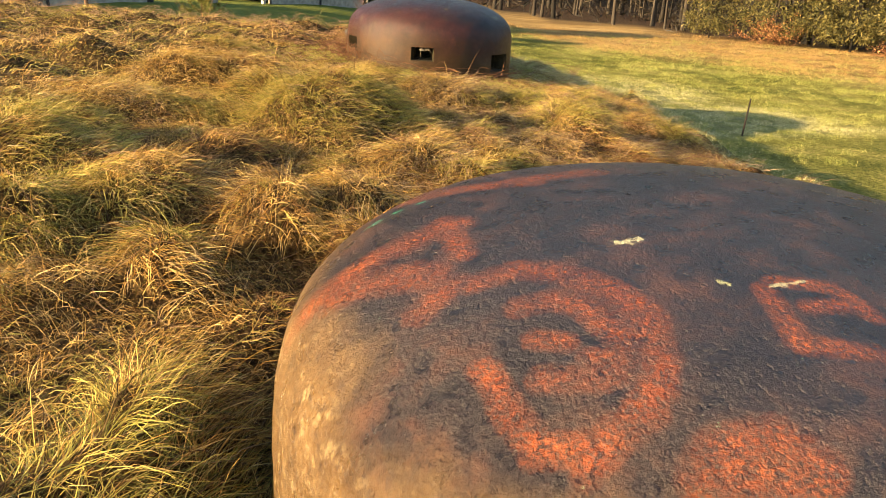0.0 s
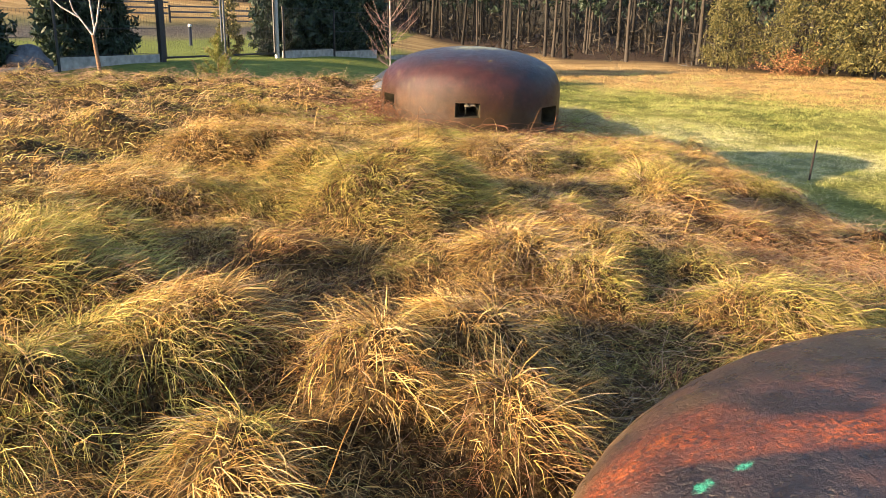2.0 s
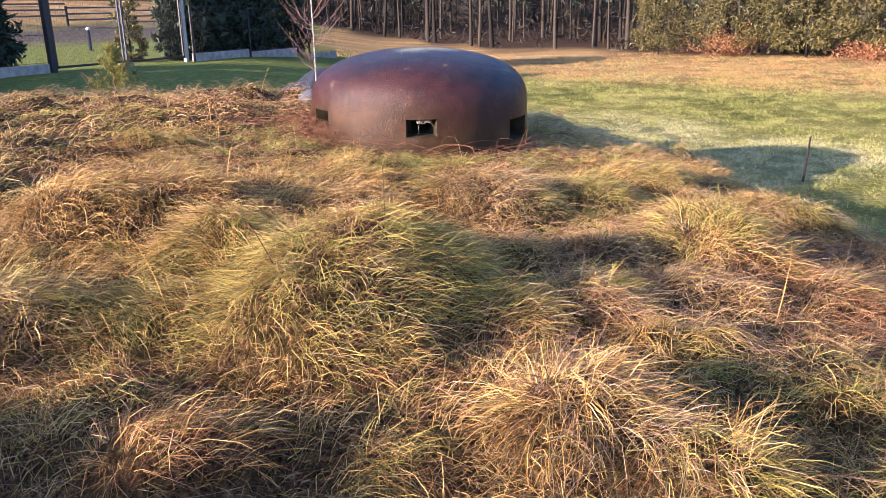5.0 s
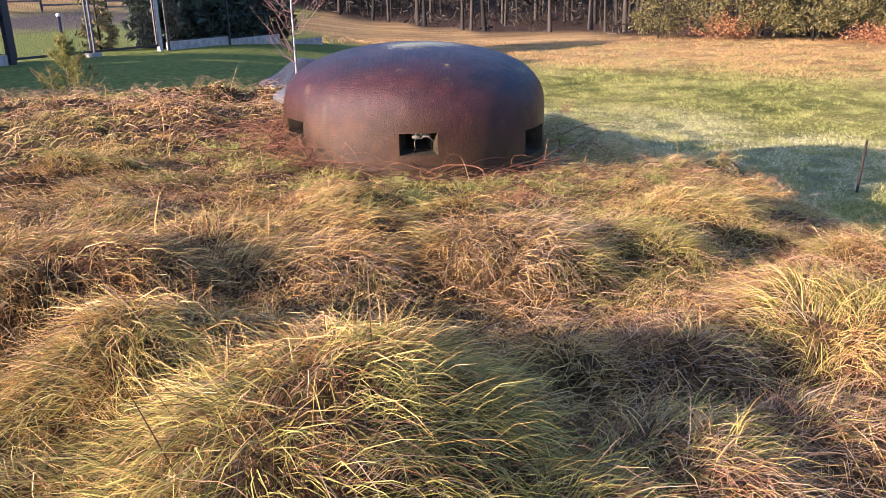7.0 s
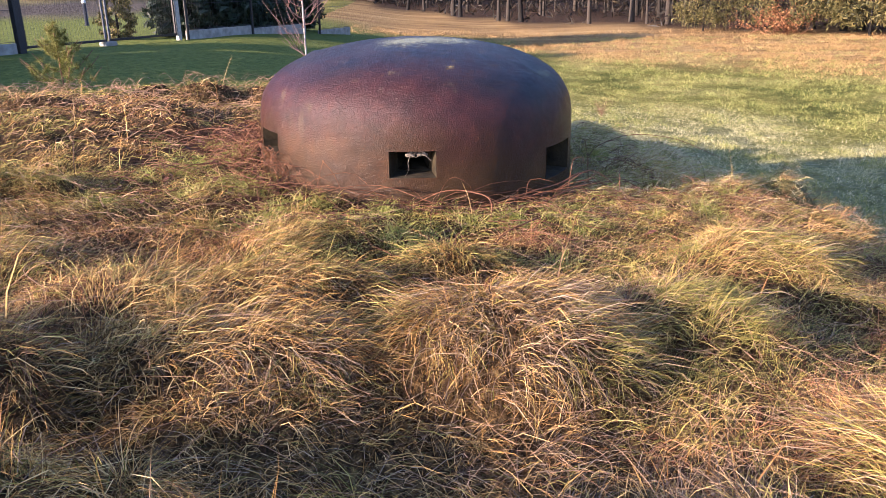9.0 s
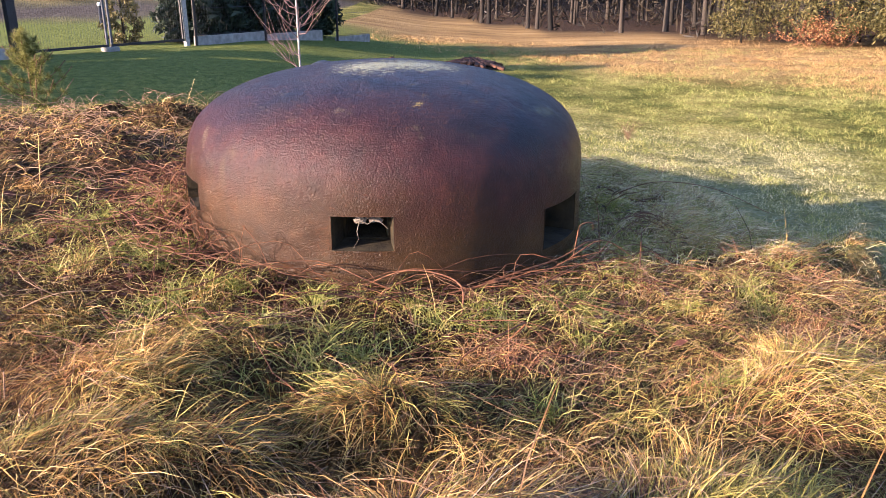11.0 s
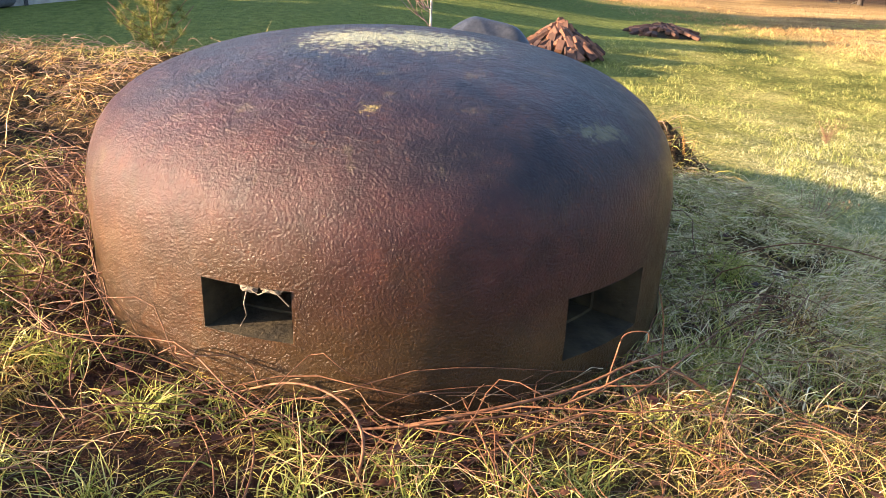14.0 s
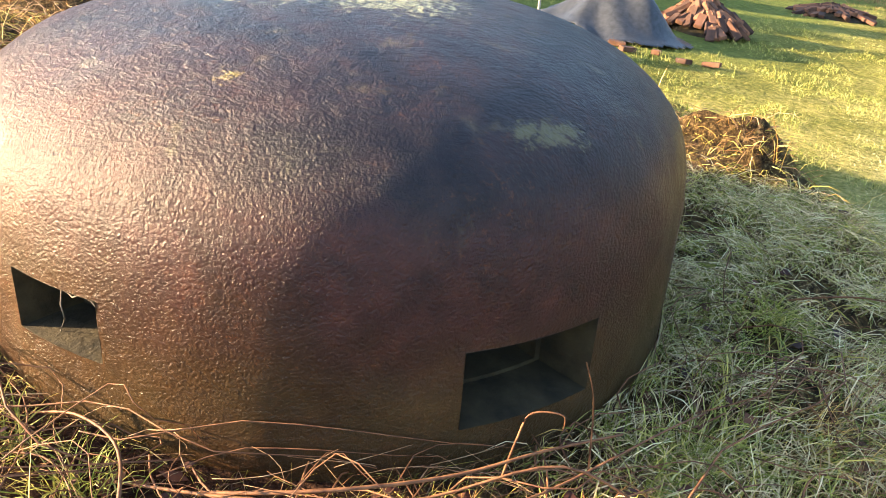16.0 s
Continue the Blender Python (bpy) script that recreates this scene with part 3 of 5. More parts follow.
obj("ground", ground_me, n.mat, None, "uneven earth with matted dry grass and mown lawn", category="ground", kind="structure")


# ---- armoured cupolas ----
R0, ZM, ZT = 1.246, 0.308, 1.101


def cupola_radius(z):
    z = np.asarray(z, float)
    u = np.clip((z - ZM) / (ZT - ZM), 0, 1)
    return np.where(z > ZM, R0 * np.maximum(0, 1 - u ** 4.031) ** (1 / 1.796), R0 + 0.015 * (ZM - z) ** 2)


def cupola(name, place, mat, label, openings):
    """A cast dome of revolution with six loopholes: (azimuth, half width in degrees, foot, head, inner scale)."""
    root = empty(name, Matrix.Translation(place), label, "cupola", "armoured cupolas of the bunker")
    th = set(np.round(np.arange(0, 360, 2.0), 3))
    zs = set(np.round(np.concatenate([np.arange(-0.4, 0.62, 0.035), [0.62]]), 4))
    for az, hw, z0, z1, _ in openings:
        a0, a1 = (az - hw) % 360, (az + hw) % 360
        th = {t for t in th if min(abs(t - a0), abs(t - a1)) > 0.8} | {round(a0, 3), round(a1, 3)}
        zs = {z for z in zs if min(abs(z - z0), abs(z - z1)) > 0.012} | {z0, z1}
    th, zs = np.array(sorted(th)), np.array(sorted(zs))
    u = np.linspace(0, 1, 34)[1:-1]
    # above the flank, rings follow the curve evenly
    zc = 0.62 + (ZT - 0.62) * np.sin(u * np.pi / 2) ** 0.9
    zall = np.concatenate([zs, zc])
    rall = cupola_radius(zall)
    A, Z = np.meshgrid(np.radians(th), zall)
    Rr = np.repeat(rall[:, None], len(th), 1)
    lump = 0.006 * (vnoise(A * 6 + place[0], Z * 7, 1.5) - 0.5) + 0.004 * (vnoise(np.cos(A) * 9, np.sin(A) * 9 + Z * 8, 2.0) - 0.5)
    Rr = Rr + lump
    V = np.stack([Rr * np.cos(A), Rr * np.sin(A), Z], -1)
    nt, nz = len(th), len(zall)
    keep = np.ones((nz - 1, nt), bool)
    mid_t = np.array([(th[i] + (th[(i + 1) % nt] + (360 if i == nt - 1 else 0))) / 2 for i in range(nt)])
    mid_z = (zall[:-1] + zall[1:]) / 2
    for az, hw, z0, z1, _ in openings:
        dt = np.abs((mid_t - az + 180) % 360 - 180)
        keep &= ~((dt[None, :] < hw) & (mid_z[:, None] > z0) & (mid_z[:, None] < z1))
    i, j = np.nonzero(keep)
    j2 = (j + 1) % nt
    q = np.stack([i * nt + j, i * nt + j2, (i + 1) * nt + j2, (i + 1) * nt + j], -1)
    verts = np.concatenate([V.reshape(-1, 3), [[0, 0, ZT]]])
    last = (nz - 1) * nt
    jj = np.arange(nt)
    cap = np.stack([last + jj, last + (jj + 1) % nt, np.full(nt, nz * nt)], -1)
    body = obj("shell", soften(mesh_of("shell", verts, q, cap)), mat, root)
    for az, hw, z0, z1, k in openings:
        # stepped funnel through the thick wall, closed by a near-black plate for its darkness
        bm = bmesh.new()
        rings = []
        for depth, s in ((-0.002, 1.0), (0.10, 0.93), (0.17, 0.90), (0.171, 0.80), (0.46, k)):
            ring = []
            zc2, hz = (z0 + z1) / 2, (z1 - z0) / 2
            for sx, sz in ((-1, -1), (-0.5, -1), (0, -1), (0.5, -1), (1, -1), (1, 1), (0.5, 1), (0, 1), (-0.5, 1), (-1, 1)):
                zz = zc2 + sz * hz * s
                ang = radians(az + sx * hw * s)
                rr = float(cupola_radius(zz)) - depth
                ring.append(bm.verts.new((rr * math.cos(ang), rr * math.sin(ang), zz)))
            rings.append(ring)
        for a, b in zip(rings[:-1], rings[1:]):
            for m in range(10):
                bm.faces.new((a[m], a[(m + 1) % 10], b[(m + 1) % 10], b[m]))
        hole = part("embrasure", bm, inner_mat, body, "deep stepped firing slit, iron darkened for its shade")
        r1 = R0 - 0.49
        w = 2 * r1 * math.sin(radians(hw * k)) + 0.1
        m = Matrix.Translation((r1 * math.cos(radians(az)), r1 * math.sin(radians(az)), (z0 + z1) / 2)) @ Matrix.Rotation(radians(az), 4, "Z")
        part("shutter", box_bm(0.04, w, z1 - z0, m, 0.004), void_mat, body, "near-black plate standing for the slit's darkness")
    return root


slits = [(az, 7.3, 0.27, 0.45, 0.55) for az in (-92, 148, 88, 28)] + [(-32, 10.0, 0.135, 0.372, 0.6), (-152, 7.5, 0.33, 0.49, 0.55)]
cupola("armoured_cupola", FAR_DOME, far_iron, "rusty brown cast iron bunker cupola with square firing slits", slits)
cupola("armoured_cupola", NEAR_DOME, near_iron, "dark iron bunker cupola painted with worn orange spiral graffiti", [(az, 7.3, 0.27, 0.45, 0.55) for az in (58, 118, 178, 238, 298, 358)])


# ---- fence, gate and garden ----
def along(s, z=None, off=0.0):
    p = FENCE_A + s * FENCE_DIR + off * np.array([-FENCE_DIR[1], FENCE_DIR[0]])
    g = float(soil(p[0], p[1]))
    return Vector((p[0], p[1], g if z is None else z))


FENCE_TURN = math.degrees(math.atan2(FENCE_DIR[1], FENCE_DIR[0]))


def mesh_panel(root, width, z0, z1, step=0.10, rails=(0.02, 0.5, 0.98)):
    """Thin upright wires and cross wires of a welded panel, one mesh."""
    xs = np.arange(step / 2, width, step)
    p = np.stack([np.stack([np.array([x, 0, z0]), np.array([x, 0, z1])]) for x in xs])
    v, q = tubes(p, np.full(p.shape[:2], 0.003), 4)
    zs = [z0 + (z1 - z0) * r for r in rails]
    p2 = np.array([[[0, 0.006, z], [width, 0.006, z]] for z in zs])
    v2, q2 = tubes(p2, np.full(p2.shape[:2], 0.007), 4)
    obj("wire_mesh", mesh_of("wire_mesh", np.concatenate([v, v2]), np.concatenate([q, q2 + len(v)])), fence_mat, root)


def fence_run(s0, s1, bays, plinth=0.26, tall=1.75):
    for b in range(bays):
        a, e = s0 + (s1 - s0) * b / bays, s0 + (s1 - s0) * (b + 1) / bays
        p = along((a + e) / 2)
        root = empty("fence_panel", pose(*along(a, p.z), 0, 0, FENCE_TURN), "black welded mesh fence panel on a concrete plinth", "fence", "panels of the garden fence")
        w = e - a
        part("plinth", box_bm(w - 0.012, 0.08, plinth + 0.3, Matrix.Translation((w / 2, 0, (plinth - 0.3) / 2)), 0.006), concrete_mat, root, "grey precast concrete board")
        mesh_panel(root, w, plinth, tall)
        part("post", box_bm(0.06, 0.06, tall + 0.35, Matrix.Translation((0, -0.075, (tall - 0.25) / 2)), 0.004), fence_mat, root)


fence_run(-16.62, -0.12, 5)
fence_run(5.2, 10.75, 2)
fence_run(11.5, 13.45, 1, 0.2, 1.75)
gate = empty("double_gate", pose(*along(0), 0, 0, FENCE_TURN), "closed double garden gate of black steel frames and mesh", "gate")
for x, w, hgt, mt in ((0.0, 0.16, 2.12, fence_mat), (4.92, 0.12, 2.10, galv_mat)):
    part("gate_post", box_bm(w, w, hgt + 0.3, Matrix.Translation((x, 0, (hgt - 0.3) / 2)), 0.006), mt, gate)
part("stop_block", box_bm(0.36, 0.3, 0.12, Matrix.Translation((2.46, 0, 0.03)), 0.02), concrete_mat, gate, "small concrete stop")
for x0, x1 in ((0.1, 2.43), (2.49, 4.84)):
    leaf = empty("gate_leaf", Matrix(), "", "")
    leaf.parent = gate
    for nm, cx, cz, sx, sz in (("stile", x0 + 0.03, 1.08, 0.05, 2.0), ("stile", x1 - 0.03, 1.08, 0.05, 2.0), ("rail", (x0 + x1) / 2, 2.06, x1 - x0, 0.05), ("rail", (x0 + x1) / 2, 0.12, x1 - x0, 0.06)):
        part(nm, box_bm(sx, 0.045, sz, Matrix.Translation((cx, 0, cz)), 0.003), stone_mat if nm == "stile" and abs(cx - 2.46) < 0.1 else fence_mat, leaf)
    xs = np.arange(x0 + 0.08, x1 - 0.05, 0.075)
    p = np.array([[[x, 0, 0.12], [x, 0, 2.05]] for x in xs])
    v, q = tubes(p, np.full(p.shape[:2], 0.003), 4)
    obj("wire_mesh", mesh_of("wire_mesh", v, q), fence_mat, leaf)


def lathe(profile, sides=16):
    """A bmesh turned from (radius, height) pairs."""
    bm = bmesh.new()
    rings = [[bm.verts.new((r * math.cos(2 * math.pi * k / sides), r * math.sin(2 * math.pi * k / sides), z)) for k in range(sides)] for r, z in profile]
    for a, b in zip(rings[:-1], rings[1:]):
        for k in range(sides):
            bm.faces.new((a[k], a[(k + 1) % sides], b[(k + 1) % sides], b[k]))
    bm.faces.new(rings[-1])
    bm.faces.new(rings[0][::-1])
    for f in bm.faces:
        f.smooth = len(f.verts) == 4
    return bm


def bollard_lamp(x, y):
    root = empty("bollard_lamp", Matrix.Translation((x, y, float(soil(x, y)))), "black garden bollard lamp with a white round head", "lamp")
    part("post", lathe(((0.11, -0.1), (0.11, 0.02), (0.07, 0.03), (0.07, 0.86))), fence_mat, root)
    part("head", lathe(((0.07, 0.86), (0.085, 0.88), (0.09, 0.93), (0.07, 0.97), (0.03, 0.99))), white_mat, root, "white round lamp head")


bollard_lamp(-13.5, 39.1)


def rail_fence(x0, y0, x1, y1, bays):
    """Far pale rail fence along the road."""
    d = Vector((x1 - x0, y1 - y0, 0))
    for b in range(bays):
        p = Vector((x0, y0, 0)) + d * (b / bays)
        p.z = float(soil(p.x, p.y))
        root = empty("rail_fence", Matrix.Translation(p) @ Matrix.Rotation(math.atan2(d.y, d.x), 4, "Z"), "weathered wooden rail fence beside the road", "fence", "rails along the road")
        w = d.length / bays
        part("post", box_bm(0.12, 0.12, 1.3, Matrix.Translation((0, 0, 0.5)), 0.01), fence_mat, root)
        for z in (0.35, 0.7, 1.05):
            part("rail", box_bm(w, 0.04, 0.10, Matrix.Translation((w / 2, 0.08, z)), 0.008), stone_mat, root)


rail_fence(-26, 50, -11, 61, 5)


# ---- trees and bushes ----
def leaf_cloud(n, place, size, flat=0.0, long=2.2, rng=RNG):
    """n small leaf-like quads at the points that place(n) gives; returns verts and quads."""
    p = place(n)
    d = rng.normal(size=(n, 3))
    d[:, 2] *= 1 - flat
    d /= np.linalg.norm(d, axis=1, keepdims=True)
    e = np.cross(d, rng.normal(size=(n, 3)))
    e /= np.linalg.norm(e, axis=1, keepdims=True)
    s = size * rng.uniform(0.6, 1.4, (n, 1))
    v = np.stack([p - d * s * long * 0.5, p + e * s * 0.5, p + d * s * long * 0.5, p - e * s * 0.5], 1)
    return v.reshape(-1, 3), np.arange(4 * n).reshape(-1, 4)


def clumps(n_clumps, centre_fn, radius, rng=RNG):
    """A sampler of points gathered into clumps, so that crowns have gaps."""
    c, rad = centre_fn(n_clumps), radius * rng.uniform(0.6, 1.3, n_clumps)

    def sample(n):
        k = rng.integers(0, n_clumps, n)
        g = rng.normal(size=(n, 3))
        g /= np.linalg.norm(g, axis=1, keepdims=True)
        return c[k] + g * rad[k][:, None] * rng.uniform(0.3, 1.0, (n, 1)) * np.array([1, 1, 0.75])
    return sample


def limbs(n, z0, z1, reach, rise, thick, rng=RNG, k=5):
    """Bent limbs from a trunk on the z axis."""
    z = rng.uniform(z0, z1, n)
    a = rng.uniform(0, 2 * np.pi, n)
    ln = reach * rng.uniform(0.5, 1.0, n) * (1.1 - 0.6 * (z - z0) / max(z1 - z0, 0.01))
    t = np.linspace(0, 1, k)
    bend = rng.normal(0, 0.12, (n, 1))
    p = np.stack([np.cos(a[:, None] + bend * t) * ln[:, None] * t, np.sin(a[:, None] + bend * t) * ln[:, None] * t, z[:, None] + rise * ln[:, None] * t ** 1.3 + rng.normal(0, 0.03, (n, k)) * ln[:, None]], -1)
    r = thick * rng.uniform(0.5, 1.0, (n, 1)) * (1 - 0.85 * t)
    return p, r


def trunk_path(h, r0, r1, wob, k=8, rng=RNG):
    t = np.linspace(0, 1, k)
    w = np.cumsum(rng.normal(0, wob, (k, 2)), axis=0) * t[:, None]
    p = np.stack([w[:, 0], w[:, 1], -0.3 + (h + 0.3) * t], -1)
    return p[None], (r0 + (r1 - r0) * t)[None] * (1 + 0.5 * np.exp(-t * 14))


def joined(*sets):
    vs, qs, o = [], [], 0
    for v, q in sets:
        vs.append(v)
        qs.append(q + o)
        o += len(v)
    return np.concatenate(vs), np.concatenate(qs)


def forest_pine(seed):
    rng = np.random.default_rng(seed)
    h = rng.uniform(13, 16)
    root = empty("pine_tree", Matrix.Translation((0, 0, -50)), "tall forest pine with a bare grey-brown trunk", "tree", "pines of the forest edge")
    p, r = trunk_path(h, 0.105, 0.035, 0.10, 9, rng)
    lp, lr = limbs(16, 1.2, h - 1, 1.3, 0.15, 0.022, rng)
    v, q = joined(tubes(p, r, 8), tubes(lp, lr, 4))
    obj("trunk", soften(mesh_of("trunk", v, q)), bark_mat, root)

    def centres(n):
        z = rng.uniform(4.2, h + 0.5, n)
        a = rng.uniform(0, 6.28, n)
        rr = (0.4 + 1.5 * (1 - (z - 4.2) / (h - 3.5))) * rng.uniform(0.3, 1, n)
        return np.stack([rr * np.cos(a), rr * np.sin(a), z], -1)
    v, q = leaf_cloud(320, clumps(24, centres, 0.55, rng), 0.24, 0, 2.6, rng)
    obj("crown", mesh_of("crown", v, q), needle_mat, root)
    return root


def conifer(name, label, group, h, r, n, mat, size, seed, base=0.1, taper=0.75, leaning=0.0):
    """A dense, tapering garden conifer of many sprays."""
    rng = np.random.default_rng(seed)
    root = empty(name, Matrix.Translation((0, 0, -50)), label, "tree", group)
    p, rr = trunk_path(h * 0.96, 0.05, 0.01, 0.02, 6, rng)
    lp, lr = limbs(26, base, h * 0.9, r * 0.9, 0.6, 0.014, rng)
    v, q = joined(tubes(p, rr, 6), tubes(lp, lr, 4))
    obj("trunk", mesh_of("trunk", v, q), bark_mat, root)

    def centres(m):
        z = base + (h - base) * rng.uniform(0, 1, m) ** 1.15
        u = (z - base) / (h - base)
        wd = r * np.minimum(1, 0.55 + 3 * u) * (1 - taper * u ** 1.6)
        a = rng.uniform(0, 6.28, m)
        q_ = wd * rng.uniform(0.45, 1.0, m)
        return np.stack([q_ * np.cos(a), q_ * np.sin(a), z], -1)
    v, q = leaf_cloud(n, clumps(int(n / 38), centres, r * 0.24, rng), size, 0, 3.6, rng)
    v[:, 2] = np.maximum(v[:, 2], 0.03)
    obj("crown", mesh_of("crown", v, q), mat, root)
    return root


def stand(kinds, x, y, s=1.0, turn=None):
    ob = kinds[RNG.integers(len(kinds))]
    turn = RNG.uniform(0, 360) if turn is None else turn
    return copy_thing(ob, pose(x, y, float(soil(x, y)) - 0.03, RNG.normal(0, 2.0), RNG.normal(0, 2.0), turn) @ Matrix.Scale(s, 4))


def drop_masters(kinds):
    for ob in kinds:
        for o in (*ob.children_recursive, ob):
            bpy.data.objects.remove(o)


pines = [forest_pine(s) for s in (11, 12, 13, 14)]
count = 0
while count < 296:
    x = RNG.uniform(-45, 44)
    depth = RNG.uniform(0, 1) ** 1.3 * 34
    y = forest_y(x) + 0.8 + depth
    stand(pines, x + depth * 0.35, y, RNG.uniform(0.55, 1.25))
    count += 1
drop_masters(pines)
# brush and saplings under the pines, and the dark wood behind them
m = 40000
x = RNG.uniform(-40, 60, m)
depth = RNG.uniform(0, 1, m) ** 0.8 * 46
y = forest_y(x) + 1.2 + depth
keep = vnoise(x, y, 0.35, 60) + 0.012 * depth > 0.45
x, y, depth = x[keep] + 0.35 * depth[keep], y[keep], depth[keep]
z = land(x, y) + RNG.uniform(0, 1, len(x)) ** 1.7 * (0.7 + depth * 0.22)
v, q = leaf_cloud(len(x), lambda k: np.stack([x, y, z], -1), 0.085, 0.0, 8.0)
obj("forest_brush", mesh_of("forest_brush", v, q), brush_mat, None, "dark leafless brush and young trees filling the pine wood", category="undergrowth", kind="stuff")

# an upright sheet, painted near-black for the shade deep in the wood
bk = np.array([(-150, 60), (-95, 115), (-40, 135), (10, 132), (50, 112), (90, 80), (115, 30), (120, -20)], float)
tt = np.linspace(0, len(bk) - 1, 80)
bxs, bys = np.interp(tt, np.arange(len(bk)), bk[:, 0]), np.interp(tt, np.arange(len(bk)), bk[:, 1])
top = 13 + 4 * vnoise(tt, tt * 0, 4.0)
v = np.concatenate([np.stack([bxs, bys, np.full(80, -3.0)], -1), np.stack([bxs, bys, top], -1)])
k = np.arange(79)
obj("backdrop", mesh_of("backdrop", v, np.stack([k, k + 1, k + 81, k + 80], -1)), wood_mat, None, "far sheet painted with the pine wood's shaded depth", category="backdrop", kind="structure")

hedge = [conifer("hedge_conifer", "dense dark green garden conifer behind the fence", "conifer hedge", 3.6, 1.0, 8000, needle_mat, 0.075, s) for s in (21, 22, 23)]
for s, off, k in ((-1.25, 1.1, 1.05), (-2.25, 1.2, 1.0), (-5.1, 1.1, 1.1), (-6.4, 1.1, 1.0), (-7.8, 1.0, 1.1), (-9.2, 1.0, 1.05), (-10.6, 1.1, 1.1), (-12.0, 1.0, 1.0), (-13.4, 1.0, 1.1), (-14.8, 1.0, 1.05), (-16.2, 1.1, 1.1),
                  (6.0, 1.1, 0.95), (6.9, 1.2, 1.05), (7.9, 1.15, 1.1), (8.9, 1.2, 1.0), (9.8, 1.15, 1.05), (11.7, 1.1, 0.95)):
    p = along(s, None, off)
    stand(hedge, p.x, p.y, k)
# an unseen row of conifers, added round the corner to shade the lawn
for i in range(7):
    stand(hedge, -16.2 - 0.25 * i, 10.2 + 1.35 * i, 0.52 + 0.05 * (i % 3))
drop_masters(hedge)
grey_conifer = [conifer("columnar_conifer", "slim grey-green columnar conifer behind the gate", "", 2.6, 0.55, 3600, olive_mat, 0.04, 31, 0.1, 0.5)]
p = along(4.15, None, 1.6)
stand(grey_conifer, p.x, p.y, 1.0)
drop_masters(grey_conifer)
bushy = [conifer("young_pine", "bushy young pine with sunlit olive needles", "young pines at the forest edge", 4.6, 2.3, 8200, olive_mat, 0.05, s, 0.5, 0.6) for s in (41, 42)]
for x, y, k in ((13.5, 43.5, 0.8), (16.5, 41.5, 1.0), (19.0, 39.0, 1.1), (22.0, 37.2, 1.1), (25.5, 33.5, 1.2), (29.0, 29.5, 1.1), (20.5, 42.5, 1.2), (32, 25, 1.1)):
    stand(bushy, x, y, k)
drop_masters(bushy)


def brush_pile(x, y, w, h, n, label):
    """A heap of dead branches."""
    rng = np.random.default_rng(77)
    root = empty("brush_pile", Matrix.Translation((x, y, float(soil(x, y)))), label, "branches")
    t = np.linspace(0, 1, 6)
    a, ln = rng.uniform(0, 6.28, n), rng.uniform(0.5, 1.0, n) * w
    base = np.stack([rng.normal(0, 0.35 * w, n), rng.normal(0, 0.3 * w, n), rng.uniform(0, 0.4 * h, n)], -1)
    tip = base + np.stack([np.cos(a) * ln * 0.6, np.sin(a) * ln * 0.6, rng.uniform(0.05, 1.0, n) * h], -1)
    p = base[:, None] + (tip - base)[:, None] * t[None, :, None] + rng.normal(0, 0.04, (n, 6, 3))
    obj("brushwood", mesh_of("brushwood", *tubes(p, rng.uniform(0.008, 0.022, (n, 1)) * (1.1 - 0.8 * t), 5)), red_twig_mat, root)
    v, q = leaf_cloud(1600, lambda k: p[rng.integers(0, n, k), rng.integers(2, 6, k)] + rng.normal(0, 0.12, (k, 3)), 0.04, 0, 2.4, rng)
    obj("dead_foliage", mesh_of("dead_foliage", v, q), red_mat, root, kind="stuff")


brush_pile(15.8, 40.6, 1.6, 1.2, 60, "heap of reddish brown dead branches at the wood's edge")
brush_pile(20.5, 36.6, 1.3, 0.7, 45, "low heap of dead branches under young pines")


def bare_tree(name, place, h, r, n, reach, rise, mat, twig, label, fork=None, z0=0.9):
    rng = np.random.default_rng(int(abs(place[0]) * 100))
    root = empty(name, Matrix.Translation((*place, float(soil(*place)))), label, "tree")
    p, rr = trunk_path(h, r, r * 0.2, r * 0.45, 9, rng)
    obj("trunk", soften(mesh_of("trunk", *tubes(p, rr, 8))), mat, root)
    lp, lr = limbs(n, z0, h * 0.95, reach, rise, r * 0.42, rng, 6)
    lp[..., :2] += np.stack([np.interp(lp[:, :1, 2], p[0, :, 2], p[0, :, i]) for i in (0, 1)], -1)
    k = rng.integers(1, 5, (n, 4))
    starts = np.stack([lp[np.arange(n), k[:, m]] for m in range(4)], 1).reshape(-1, 3)
    d = np.repeat(lp[:, -1] - lp[:, 0], 4, axis=0) * 0.35 + rng.normal(0, 0.16 * reach, (n * 4, 3))
    t = np.linspace(0, 1, 4)[None, :, None]
    tw = starts[:, None] + d[:, None] * t + np.array([0, 0, 0.10])[None, None] * t ** 2
    v, q = joined(tubes(lp, lr, 5), tubes(tw, np.full((n * 4, 4), r * 0.16) * (1.2 - np.linspace(0, 1, 4)), 4))
    obj("twig_crown", mesh_of("twig_crown", v, q), twig, root)
    return root


bare_tree("birch", (-2.15, 18.9), 3.9, 0.022, 40, 0.75, 0.9, birch_mat, purple_twig_mat, "slender bare young birch with a pale trunk", z0=0.8)
